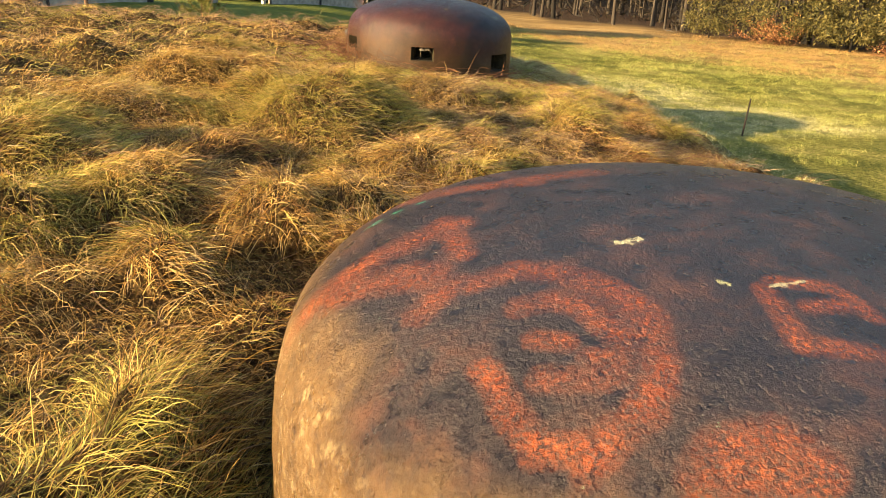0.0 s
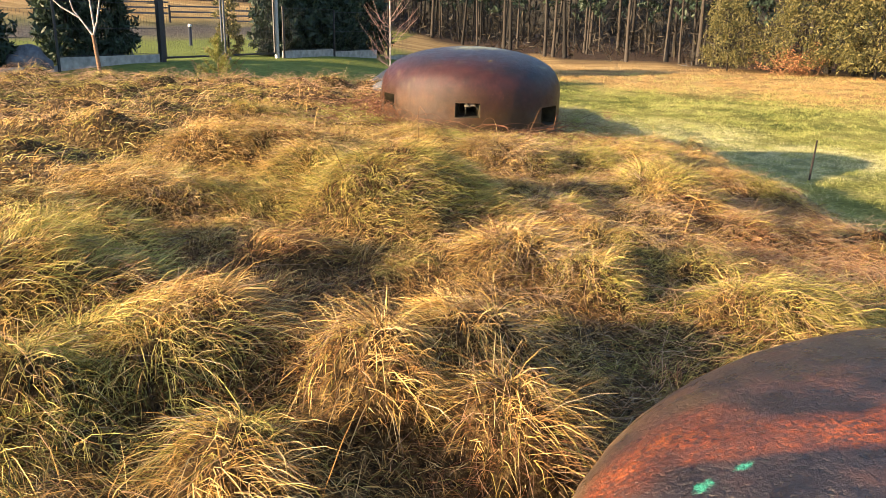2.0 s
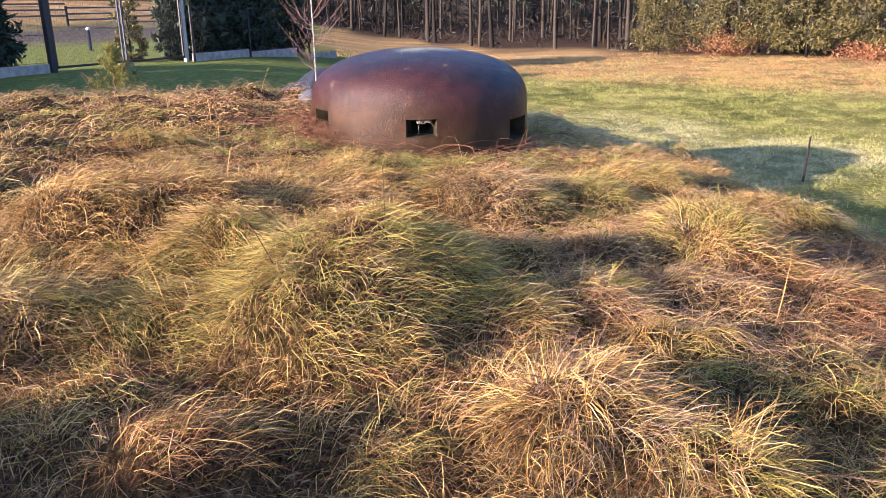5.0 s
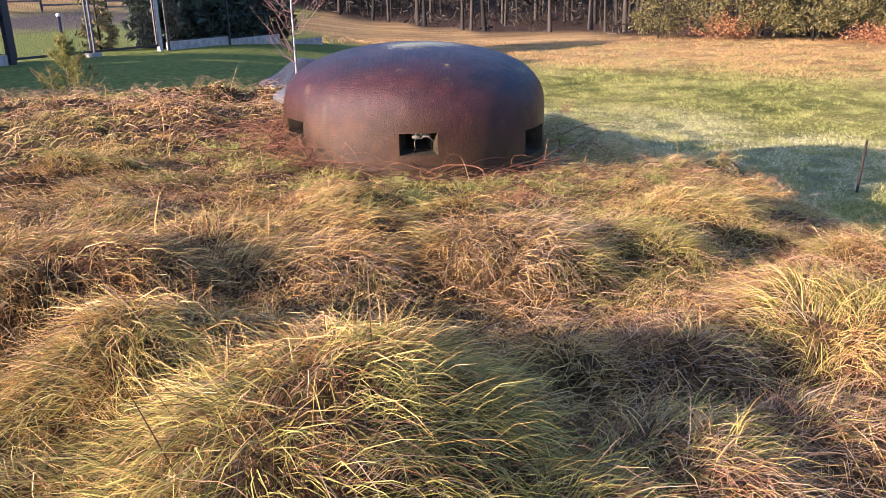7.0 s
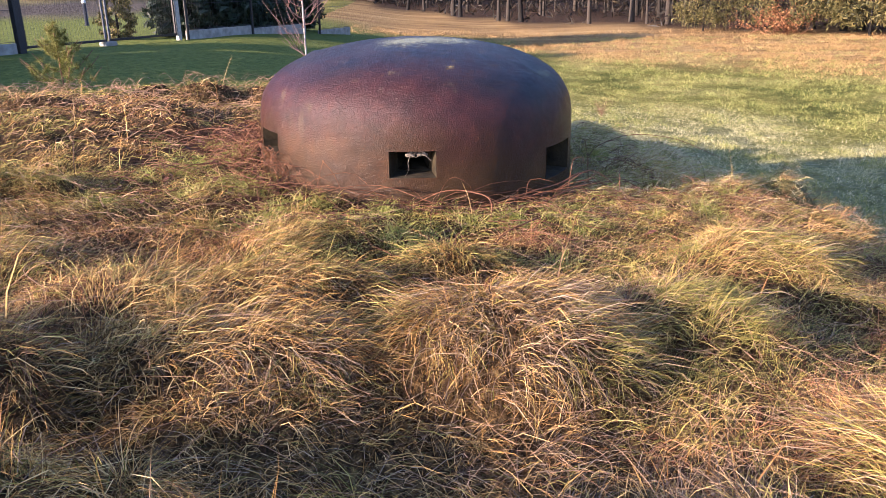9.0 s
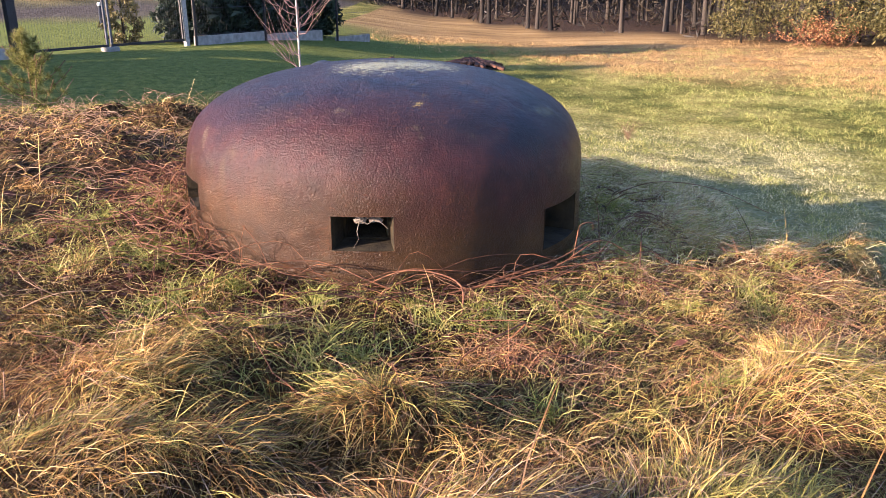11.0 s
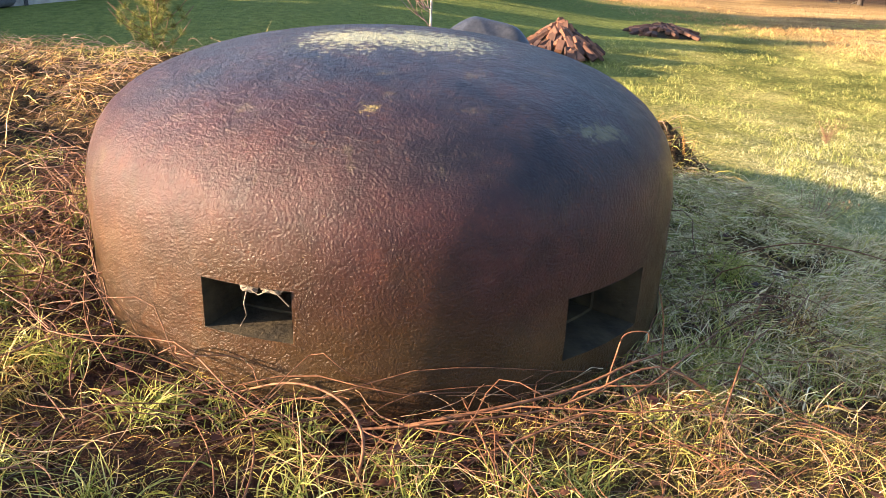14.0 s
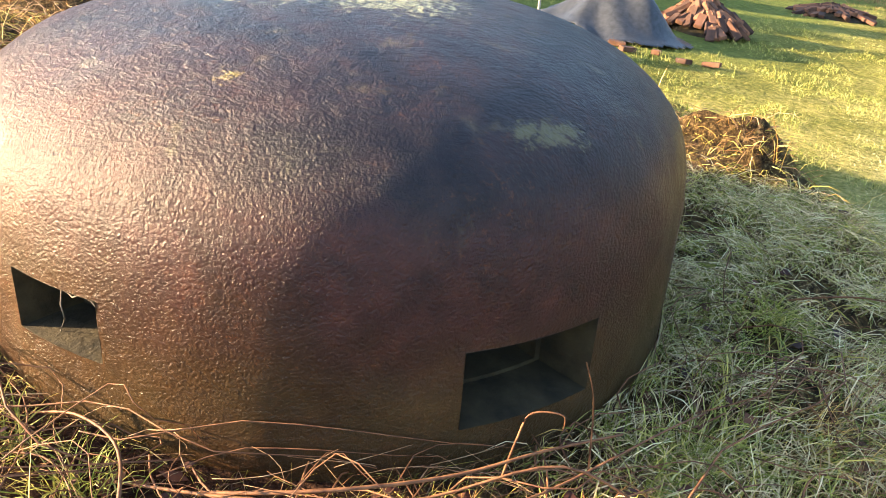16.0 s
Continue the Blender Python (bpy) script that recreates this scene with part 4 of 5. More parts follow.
# forked sapling
fs = empty("bare_sapling", Matrix.Translation((-7.55, 16.3, float(soil(-7.55, 16.3)))), "bare forked sapling with pale upper limbs", "tree")
obj("trunk", soften(mesh_of("trunk", *tubes([[[0, 0, -0.2], [0.01, 0, 0.3], [-0.03, 0, 0.7], [-0.06, 0, 1.05]]], [[0.055, 0.045, 0.038, 0.034]], 8))), twig_mat, fs)
lp = np.array([[[-0.06, 0, 1.03], [-0.22, 0.02, 1.25], [-0.42, 0.05, 1.5], [-0.55, 0.0, 2.1]], [[-0.06, 0, 1.03], [0.05, -0.02, 1.3], [0.13, 0.0, 1.7], [0.12, 0.03, 2.4]], [[-0.3, 0.03, 1.36], [-0.62, 0, 1.55], [-0.85, 0.02, 1.75], [-1.1, 0, 2.1]], [[-0.02, 0, 1.1], [-0.1, 0.1, 1.6], [-0.12, 0.1, 1.9], [-0.1, 0.1, 2.3]]])
obj("limbs", soften(mesh_of("limbs", *tubes(lp, np.array([[0.019, 0.015, 0.012, 0.006]] * 4), 6))), birch_mat, fs)


def pine_sapling(x, y, h):
    root = empty("pine_sapling", Matrix.Translation((x, y, float(soil(x, y)))), "small yellow-green pine sapling in the lawn", "tree")
    rng = np.random.default_rng(5)
    p, r = trunk_path(h, 0.02, 0.006, 0.01, 6, rng)
    nb = 30
    z = np.linspace(0.18, h * 0.9, nb)
    a = rng.uniform(0, 6.28, nb)
    ln = (0.72 * (1 - z / h) + 0.07)
    t = np.linspace(0, 1, 5)
    lp = np.stack([np.cos(a)[:, None] * ln[:, None] * t, np.sin(a)[:, None] * ln[:, None] * t, z[:, None] + ln[:, None] * (0.15 * t + 0.55 * t ** 2)], -1)
    v, q = joined(tubes(p, r, 6), tubes(lp, np.full((nb, 5), 0.006), 4))
    obj("stem", mesh_of("stem", v, q), twig_mat, root)
    m = 8000
    b, s = rng.integers(0, nb + 3, m), rng.uniform(0.25, 1, m)
    on = np.where((b >= nb)[:, None], np.stack([0 * s, 0 * s, h * (0.5 + 0.5 * s)], -1), lp[np.minimum(b, nb - 1), np.minimum((s * 4).astype(int), 4)])
    on = on + rng.normal(0, 0.012, (m, 3))
    d = rng.normal(size=(m, 3)) + np.array([0, 0, 0.5])
    d /= np.linalg.norm(d, axis=1, keepdims=True)
    e = np.cross(d, rng.normal(size=(m, 3)))
    e /= np.linalg.norm(e, axis=1, keepdims=True)
    ln2 = rng.uniform(0.06, 0.13, (m, 1))
    v = np.stack([on - e * 0.004, on + e * 0.004, on + d * ln2], 1)
    obj("needles", mesh_of("needles", v.reshape(-1, 3), np.arange(3 * m).reshape(-1, 3)), sapling_mat, root)


pine_sapling(-5.85, 18.3, 1.35)

# ---- stake, stones, heaps ----
bm = bmesh.new()
bmesh.ops.create_cone(bm, segments=8, radius1=0.018, radius2=0.014, depth=0.8, cap_ends=True, matrix=pose(0, 0, 0.24, 1, 2, 0))
me = bpy.data.meshes.new("stake")
bm.to_mesh(me)
bm.free()
obj("metal_stake", me, stake_mat, None, "thin dark rusty stake driven into the slope", category="stake").location = (5.0, 13.3, float(soil(5.0, 13.3)))


def boulder(name, x, y, rx, ry, rz, sink, mat, label):
    bm = bmesh.new()
    bmesh.ops.create_icosphere(bm, subdivisions=4, radius=1.0)
    for v in bm.verts:
        f = 1 + 0.22 * noise.noise(v.co * 1.3 + Vector((x, y, 0))) + 0.06 * noise.noise(v.co * 5)
        v.co = Vector((v.co.x * rx, v.co.y * ry, v.co.z * rz)) * f
    for f in bm.faces:
        f.smooth = True
    me = bpy.data.meshes.new(name)
    bm.to_mesh(me)
    bm.free()
    ob = obj(name, me, mat, None, label, category="stone")
    ob.location = (x, y, float(soil(x, y)) + rz - sink)


boulder("boulder", -1.93, 15.0, 0.17, 0.17, 0.13, 0.09, stone_mat, "smooth pale grey boulder in the grass behind the cupola")
boulder("boulder", -12.0, 21.8, 0.6, 0.5, 0.42, 0.12, stone_mat, "dark grey garden boulder on the lawn")

# black sheet over a heap
bx, by = -2.1, 22.4
nx = 44
U, W = np.meshgrid(np.linspace(-1.35, 1.35, nx), np.linspace(-1.1, 1.1, nx))
ridge = 0.67 * np.exp(-((U + 0.25) / 0.62) ** 2 - (W / 0.6) ** 2) + 0.42 * np.exp(-((U - 0.5) / 0.42) ** 2 - ((W + 0.1) / 0.45) ** 2)
fold = 0.05 * np.sin(7 * np.arctan2(W, U + 0.25) + 3 * vnoise(U, W, 1.5)) * np.exp(-((np.hypot(U + 0.25, W) - 0.75) / 0.4) ** 2)
Zt = np.maximum(ridge + fold + 0.02 * (vnoise(U, W, 7) - 0.5), 0.012) + soil(bx + U, by + W)
ii = np.arange(nx * nx).reshape(nx, nx)
q = np.stack([ii[:-1, :-1], ii[:-1, 1:], ii[1:, 1:], ii[1:, :-1]], -1).reshape(-1, 4)
inside = (np.hypot(U / 1.3, W / 1.05) + 0.08 * vnoise(U, W, 3) < 1.0).ravel()
q = q[inside[q].all(1)]
sheet = obj("plastic_sheet", soften(mesh_of("plastic_sheet", np.stack([bx + U, by + W, Zt], -1), q)), tarp_mat, None, "wrinkled black plastic sheet covering a heap on the lawn", category="tarpaulin")
sol = sheet.modifiers.new("thick", "SOLIDIFY")
sol.thickness = 0.006

bm = box_bm(0.25, 0.12, 0.065, None, 0.008)
for v in bm.verts:
    v.co += Vector((noise.noise(v.co * 30), noise.noise(v.co * 30 + Vector((5, 0, 0))), noise.noise(v.co * 30 + Vector((0, 7, 0))))) * 0.004
brick_me = bpy.data.meshes.new("brick")
bm.to_mesh(brick_me)
bm.free()
brick_me.materials.append(brick_mat)


def brick_heap(x, y, radius, height, count, label, seed):
    rng = np.random.default_rng(seed)
    z0 = float(soil(x, y))
    root = empty("brick_heap", Matrix.Translation((x, y, z0)), label, "bricks")
    core = bmesh.new()
    bmesh.ops.create_cone(core, segments=14, radius1=radius * 0.9, radius2=radius * 0.15, depth=height * 0.9, cap_ends=True, matrix=Matrix.Translation((0, 0, height * 0.40)))
    for v in core.verts:
        v.co *= 1 + 0.12 * noise.noise(v.co * 4)
    part("rubble", core, inner_mat, root, "dark rubble core")
    for _ in range(count):
        a, u = rng.uniform(0, 6.28), rng.uniform(0, 1) ** 0.6
        rr = radius * u
        z = height * (1 - u) * 0.95 + 0.04
        m = Matrix.Translation((rr * math.cos(a), rr * math.sin(a), z)) @ Matrix.Rotation(a + rng.normal(0, 0.35), 4, "Z") @ Matrix.Rotation(rng.normal(0.62, 0.2) * (1.0 if height > 0.5 else 0.3), 4, "Y") @ Matrix.Rotation(rng.normal(0, 0.4), 4, "X") @ Matrix.Scale(rng.uniform(1.0, 1.3), 4)
        b = new("brick", brick_me)
        b.parent = root
        b.matrix_basis = m


brick_heap(-1.12, 24.3, 0.85, 0.56, 110, "conical heap of old orange-red bricks on the lawn", 1)
brick_heap(0.8, 30.4, 0.95, 0.22, 80, "low flat heap of brown bricks at the field's edge", 2)
for k in range(5):
    b = new("loose_brick", brick_me)
    x, y = -1.75 + 0.32 * k + 0.1 * math.sin(k * 5), 21.15 + 0.12 * math.cos(k * 3)
    b.matrix_basis = pose(x, y, float(soil(x, y)) + 0.045, 4, 6, 40 * k + 15)
    tagged(b, "weathered loose brick holding down the plastic sheet", "brick", "bricks along the sheet")

# ---- grass ----
def clear_of_domes(p):
    for dx, dy, dz in (FAR_DOME, NEAR_DOME):
        v = p[..., :2] - np.array([dx, dy])
        r = np.linalg.norm(v, axis=-1)
        need = cupola_radius(np.clip(p[..., 2] - dz, -0.4, ZT)) + 0.012
        f = np.where((r < need) & (p[..., 2] - dz < ZT), need / np.maximum(r, 1e-3), 1.0)
        p[..., 0], p[..., 1] = dx + v[..., 0] * f, dy + v[..., 1] * f
    return p


def blades(name, x, y, length, width, head, pitch, droop, clear, mat, label, seg=3, base=soil):
    """One object of many ribbons that rise from the ground, bend over along head and lie on it."""
    n = len(x)
    length, width, pitch, droop = (np.broadcast_to(a, n) for a in (length, width, pitch, droop))
    pts = np.empty((n, seg + 1, 3))
    pts[:, 0] = np.stack([x, y, base(x, y) - 0.01], -1)
    ph, hd, lift = pitch.copy(), head.copy(), clear * (0.3 + RNG.random(n))
    veer = RNG.normal(0, 0.09, n)
    for k in range(seg):
        st = length / seg
        pts[:, k + 1, 0] = pts[:, k, 0] + st * np.cos(ph) * np.cos(hd)
        pts[:, k + 1, 1] = pts[:, k, 1] + st * np.cos(ph) * np.sin(hd)
        z = pts[:, k, 2] + st * np.sin(ph)
        pts[:, k + 1, 2] = np.maximum(z, base(pts[:, k + 1, 0], pts[:, k + 1, 1]) + lift)
        ph = np.maximum(ph - droop / seg, -1.2)
        hd = hd + veer
    pts = clear_of_domes(pts)
    tw = RNG.uniform(-1.35, 1.35, n)
    sx, sy = -np.sin(head) * np.cos(tw), np.cos(head) * np.cos(tw)
    side_v = np.stack([sx, sy, np.sin(tw)], -1)[:, None] * width[:, None, None] * 0.5
    prof = np.linspace(1.0, 0.55, seg)[None, :, None]
    left, right = pts[:, :seg] - side_v * prof, pts[:, :seg] + side_v * prof
    v = np.concatenate([np.stack([left, right], 2).reshape(n, seg * 2, 3), pts[:, seg:]], 1)
    b = np.arange(n)[:, None] * (2 * seg + 1)
    q = np.concatenate([np.concatenate([b + 2 * k, b + 2 * k + 1, b + 2 * k + 3, b + 2 * k + 2], 1) for k in range(seg - 1)]) if seg > 1 else np.zeros((0, 4), int)
    t = np.concatenate([b + 2 * seg - 2, b + 2 * seg - 1, b + 2 * seg], 1)
    sets = (q, t) if seg > 1 else (t,)
    return obj(name, mesh_of(name, v, *sets), mat, None, label, category="grass", kind="stuff")


def scatter(n, x0, x1, y0, y1, keep):
    x, y = RNG.uniform(x0, x1, n), RNG.uniform(y0, y1, n)
    k = RNG.random(n) < keep(x, y)
    return x[k], y[k]


def thinned(x, y):
    """Less grass over the leaf mould at the far cupola's foot."""
    return 1 - 0.62 * smooth(2.6, 1.8, np.hypot(x - FAR_DOME[0], y - FAR_DOME[1])) * smooth(0.9, 0.2, x)


def off_domes(x, y, r=1.22):
    return (np.hypot(x - FAR_DOME[0], y - FAR_DOME[1]) > r) & (np.hypot(x - NEAR_DOME[0], y - NEAR_DOME[1]) > r)


def flow(x, y, spread):
    """The way the matted grass is combed: down the hummocks, and along with its neighbours."""
    e = 0.06
    dx, dy = (soil(x + e, y) - soil(x - e, y)) / (2 * e), (soil(x, y + e) - soil(x, y - e)) / (2 * e)
    lean = 1.6 * np.pi * vnoise(x, y, 0.7, 3) - 3.0
    steep = 1.0 / np.maximum(np.hypot(dx, dy), 0.55)
    vx, vy = -dx * 0.62 * steep + 0.5 * np.cos(lean), -dy * 0.62 * steep + 0.5 * np.sin(lean)
    lock = 1.7 * (vnoise(x, y, 6.0, 33) - 0.5) + 1.3 * (vnoise(x, y, 17.0, 44) - 0.5)
    return np.arctan2(vy, vx) + lock + RNG.normal(0, 1, len(x)) * (0.6 * spread + 0.7 * np.exp(-(np.hypot(dx, dy) / 0.3) ** 2))


def in_near(x, y):
    return (x > -3.4) & (x < 2.9) & (y > 0.3) & (y < 11.6)


def mound_keep(x, y):
    return smooth(-1.0, 0.1, mound_share(x, y)[1] + 0.5 * (vnoise(x, y, 2.5) - 0.5)) * off_domes(x, y)


def greenness(x, y):
    g = vnoise(x, y, 0.8, 21) * 0.6 + vnoise(x, y, 2.2, 14) * 0.4
    near_far = np.exp(-((np.hypot(x - FAR_DOME[0], y - FAR_DOME[1]) - 1.5) / 0.5) ** 2)
    # the patch at (-1.9, 6.5) is greener to darken grass lying in shadow
    for gx_, gy_, gr, ga in ((-0.62, 1.95, 0.5, -0.12), (-0.62, 6.65, 0.36, 0.10), (-1.15, 6.55, 0.4, -0.08), (-1.9, 6.5, 0.5, 0.34), (-1.66, 7.4, 0.4, 0.16), (-1.6, 1.6, 0.8, 0.1), (-2.6, 8.1, 0.7, -0.2), (-1.67, 3.9, 0.5, -0.2), (-0.7, 3.85, 0.5, -0.2)):
        g = g + ga * np.exp(-((x - gx_) ** 2 + (y - gy_) ** 2) / gr ** 2)
    return smooth(0.42, 0.62, g + 0.10 * near_far + 0.06 * smooth(8.6, 10.0, y) - 0.03 * smooth(0.0, 1.2, x))


def russet(x, y):
    near_far = np.exp(-((np.hypot(x - FAR_DOME[0], y - FAR_DOME[1]) - 1.5) / 1.2) ** 2)
    return smooth(0.5, 0.75, vnoise(x, y, 1.1, 40) + 0.5 * near_far + 0.8 * np.exp(-((x - 1.35) ** 2 + (y - 10.5) ** 2) / 0.7) + 0.34 * smooth(0.0, 1.2, x) + 0.22 * smooth(8.6, 10.5, y) - 0.02)


def weathered(x, y):
    # patches at random, and more towards +x to paint that slope's shade
    return smooth(0.42, 0.72, 0.55 * vnoise(x, y, 1.3, 55) + 0.2 * vnoise(x, y, 4.0, 57) + 0.40 * smooth(-0.6, 0.6, x))


# the near stretch is thick with fine blades, the rest has fewer and broader ones
for near, n0, box, w0, w1 in ((True, 570000, (-3.4, 2.9, 0.3, 11.6), 0.0018, 0.0040), (False, 310000, (-9.5, 5.0, -1.0, 17.5), 0.004, 0.009)):
    x, y = scatter(n0, *box, lambda x, y: (in_near(x, y) if near else ~in_near(x, y)) * mound_keep(x, y) * (0.5 + 0.5 * smooth(0.03, 0.16, humps(x, y))) * (1.0 if near else 0.7) * thinned(x, y))
    # hoarfrost in the far cupola's cast shadow, its pale colour brightening that shade
    fx, fy = x - FAR_DOME[0], y - FAR_DOME[1]
    fu, fv = 0.90 * fx + 0.44 * fy, -0.44 * fx + 0.90 * fy
    frost = smooth(0.6, 1.3, fu) * smooth(5.0, 3.5, fu) * smooth(1.5, 1.0, np.abs(fv))
    icy = RNG.random(len(x)) < 0.2 * frost
    if icy.any():
        m = int(icy.sum())
        blades("frosted_grass", x[icy], y[icy], RNG.uniform(0.08, 0.22, m), RNG.uniform(w0, w1, m) * 0.9, flow(x[icy], y[icy], 1.7), RNG.normal(0.6, 0.35, m).clip(0.05, 1.4), RNG.normal(1.4, 0.4, m), 0.04, frost_lift_mat, "frosted grass, pale to brighten the cupola's shade", 2)
    x, y = x[~icy], y[~icy]
    g, r = greenness(x, y), russet(x, y)
    is_g = RNG.random(len(x)) < 0.15 + 0.55 * g
    is_r = ~is_g & (RNG.random(len(x)) < 0.03 + 0.48 * r)
    is_w = ~is_g & ~is_r & (RNG.random(len(x)) < 0.06 + 0.62 * weathered(x, y))
    # on the hummocks the blades are long and combed, between them short and tangled
    long = RNG.random(len(x)) < (0.07 + 0.50 * smooth(0.05, 0.18, humps(x, y)) if near else 0.3)
    is_s = ~is_g & ~is_r & ~is_w
    for sel, name, mat, label, ln, pit, dr, cl, sp, seg in (
            (is_s & ~long, "dry_grass", dry_mat, "matted straw-coloured dry grass in thick tussocks", (0.06, 0.18), 0.4, 1.2, 0.04, 0.95, 2),
            (is_s & long, "long_dry_grass", dry_mat, "long golden dry grass hanging over the tussocks", (0.13, 0.30), 0.40, 1.4, 0.05, 0.5, 3),
            (is_w & ~long, "weathered_straw", weathered_mat, "grey-brown weathered straw lying flat, partly dulled for shade", (0.08, 0.22), 0.15, 0.8, 0.04, 1.1, 2),
            (is_w & long, "long_weathered_straw", weathered_mat, "long grey-brown weathered straw lying flat, partly dulled for shade", (0.16, 0.36), 0.3, 1.5, 0.05, 0.6, 3),
            (is_g & ~long, "green_grass", green_mat, "fresh green grass among the dry tussocks", (0.05, 0.15), 0.5, 1.2, 0.028, 0.9, 2),
            (is_g & long, "long_green_grass", green_mat, "long olive grass combed over the tussocks", (0.12, 0.28), 0.42, 1.4, 0.05, 0.5, 3),
            (is_r, "russet_stalks", red_mat, "reddish brown dead stalks lying in the grass", (0.08, 0.24), 0.2, 0.9, 0.045, 1.2, 2)):
        xs, ys = x[sel], y[sel]
        m = len(xs)
        up = RNG.normal(pit, 0.34, m).clip(0.05, 1.45)
        blades(name, xs, ys, RNG.uniform(*ln, m), RNG.uniform(w0, w1, m) * (0.75 if name == "russet_stalks" else 1), flow(xs, ys, sp), up, RNG.normal(dr, 0.5, m), cl, mat, label, seg)

# more on the bank behind the cupola, paled to brighten its cast shadow
x, y = scatter(80000, 0.2, 4.6, 11.2, 15.6, lambda x, y: mound_keep(x, y) * smooth(0.5, 1.2, 0.90 * (x - FAR_DOME[0]) + 0.44 * (y - FAR_DOME[1])) * smooth(1.45, 1.0, np.abs(-0.44 * (x - FAR_DOME[0]) + 0.90 * (y - FAR_DOME[1]))) * smooth(0.3, 0.55, 0.5 * vnoise(x, y, 2.2, 81) + 0.5 * vnoise(x, y, 6.0, 83)))
m = len(x)
pick = RNG.random(m)
for sel, name, mat, label in ((pick < 0.12, "frosted_grass", frost_lift_mat, "frosted grass, pale to brighten the shaded bank"), ((pick >= 0.12) & (pick < 0.64), "pale_straw", straw_mat, "flattened straw, paled to brighten the shaded bank"), (pick >= 0.64, "bank_grass", tuft_mat, "fresh green grass on the shaded bank")):
    k = int(sel.sum())
    blades(name, x[sel], y[sel], RNG.uniform(0.10, 0.26, k), RNG.uniform(0.003, 0.006, k), flow(x[sel], y[sel], 1.0), RNG.normal(0.5, 0.3, k).clip(0.05, 1.4), RNG.normal(1.5, 0.4, k), 0.06, mat, label, 3)

# clumps that stand out of the matted grass, each leaning its own way
def tufts(name, mat, label, count, box, ln, size):
    xs, ys, hs, ls = [], [], [], []
    cx, cy = scatter(count, *box, lambda x, y: mound_keep(x, y) * (np.hypot(x - FAR_DOME[0], y - FAR_DOME[1]) > 1.6))
    head = flow(cx, cy, 0.9)
    for k in range(len(cx)):
        m = int(RNG.uniform(40, 110))
        s = RNG.uniform(0.6, 1.3)
        xs.append(cx[k] + RNG.normal(0, size * s, m))
        ys.append(cy[k] + RNG.normal(0, size * s, m))
        hs.append(head[k] + RNG.normal(0, 0.75, m))
        ls.append(RNG.uniform(*ln, m) * s)
    x, y, ln_ = np.concatenate(xs), np.concatenate(ys), np.concatenate(ls)
    m = len(x)
    blades(name, x, y, ln_, RNG.uniform(0.0018, 0.0038, m), np.concatenate(hs), RNG.normal(0.95, 0.3, m).clip(0.2, 1.5), RNG.normal(1.5, 0.5, m), 0.02, mat, label, 3)


MOUND_BOX = (-3.6, 3.2, 0.4, 12.5)
tufts("golden_tufts", dry_mat, "golden clumps of dry grass standing out of the mat", 300, MOUND_BOX, (0.12, 0.26), 0.06)
tufts("green_tufts", green_mat, "olive green clumps of living grass", 130, MOUND_BOX, (0.10, 0.22), 0.05)
tufts("russet_tufts", red_mat, "reddish brown clumps of dead stalks", 120, (-0.6, 3.4, 3.0, 13.0), (0.10, 0.24), 0.08)

# fresh tufts near the far cupola
tx, ty = [], []
for k in range(84):
    a, rr = radians(RNG.uniform(-200, 20)), 1.42 + abs(RNG.normal(0, 0.55))
    cx, cy, m = FAR_DOME[0] + rr * math.cos(a), FAR_DOME[1] + rr * math.sin(a), int(RNG.uniform(30, 110))
    tx.append(cx + RNG.normal(0, 0.05, m))
    ty.append(cy + RNG.normal(0, 0.05, m))
x, y = np.concatenate(tx), np.concatenate(ty)
m = len(x)
blades("fresh_tufts", x, y, RNG.uniform(0.08, 0.20, m), RNG.uniform(0.004, 0.007, m), RNG.uniform(0, 6.28, m), RNG.normal(1.0, 0.25, m).clip(0.3, 1.5), RNG.normal(1.3, 0.4, m), 0.02, tuft_mat, "bright yellow-green tufts of fresh grass", 3)

# upright stalks along the crest
x, y = scatter(1500, -8.5, 2.5, 2, 16.0, lambda x, y: mound_keep(x, y) * (0.12 + 0.88 * smooth(13.0, 15.5, y)) * smooth(0.35, 0.6, vnoise(x, y, 1.5, 70)))
m = len(x)
blades("standing_stalks", x, y, RNG.uniform(0.25, 0.6, m), RNG.uniform(0.004, 0.008, m), RNG.uniform(0, 6.28, m), RNG.normal(1.3, 0.15, m), RNG.uniform(0.1, 1.6, m), 0.02, dry_mat, "thin upright dry stalks", 3)

# curled pale stalks lying over the crest and the slope before the cupola
sx0, sy0 = scatter(2000, -8.5, -1.2, 8.5, 16.0, lambda x, y: mound_keep(x, y) * (0.25 + 0.75 * smooth(11, 15, y)) * (np.hypot(x - FAR_DOME[0], y - FAR_DOME[1]) > 1.9))
m = len(sx0)
t = np.linspace(0, 1, 8)
h0, bend, ln_ = RNG.uniform(0, 6.28, (m, 1)), RNG.normal(0, 1.3, (m, 1)), RNG.uniform(0.12, 0.38, (m, 1))
sx_ = sx0[:, None] + ln_ * t * np.cos(h0 + bend * t)
sy_ = sy0[:, None] + ln_ * t * np.sin(h0 + bend * t)
sz_ = soil(sx_, sy_) + 0.03 + RNG.uniform(0.0, 0.07, (m, 1)) + RNG.uniform(0.0, 0.12, (m, 1)) * np.sin(np.pi * t * RNG.uniform(0.55, 1.0, (m, 1)))
obj("curled_stalks", mesh_of("curled_stalks", *tubes(clear_of_domes(np.stack([sx_, sy_, sz_], -1)), RNG.uniform(0.0013, 0.0026, (m, 1)) * (1.1 - 0.5 * t), 4)), pale_stalk_mat, None, "curled pale pinkish tan stalks lying over the crest", category="stalks", kind="stuff")

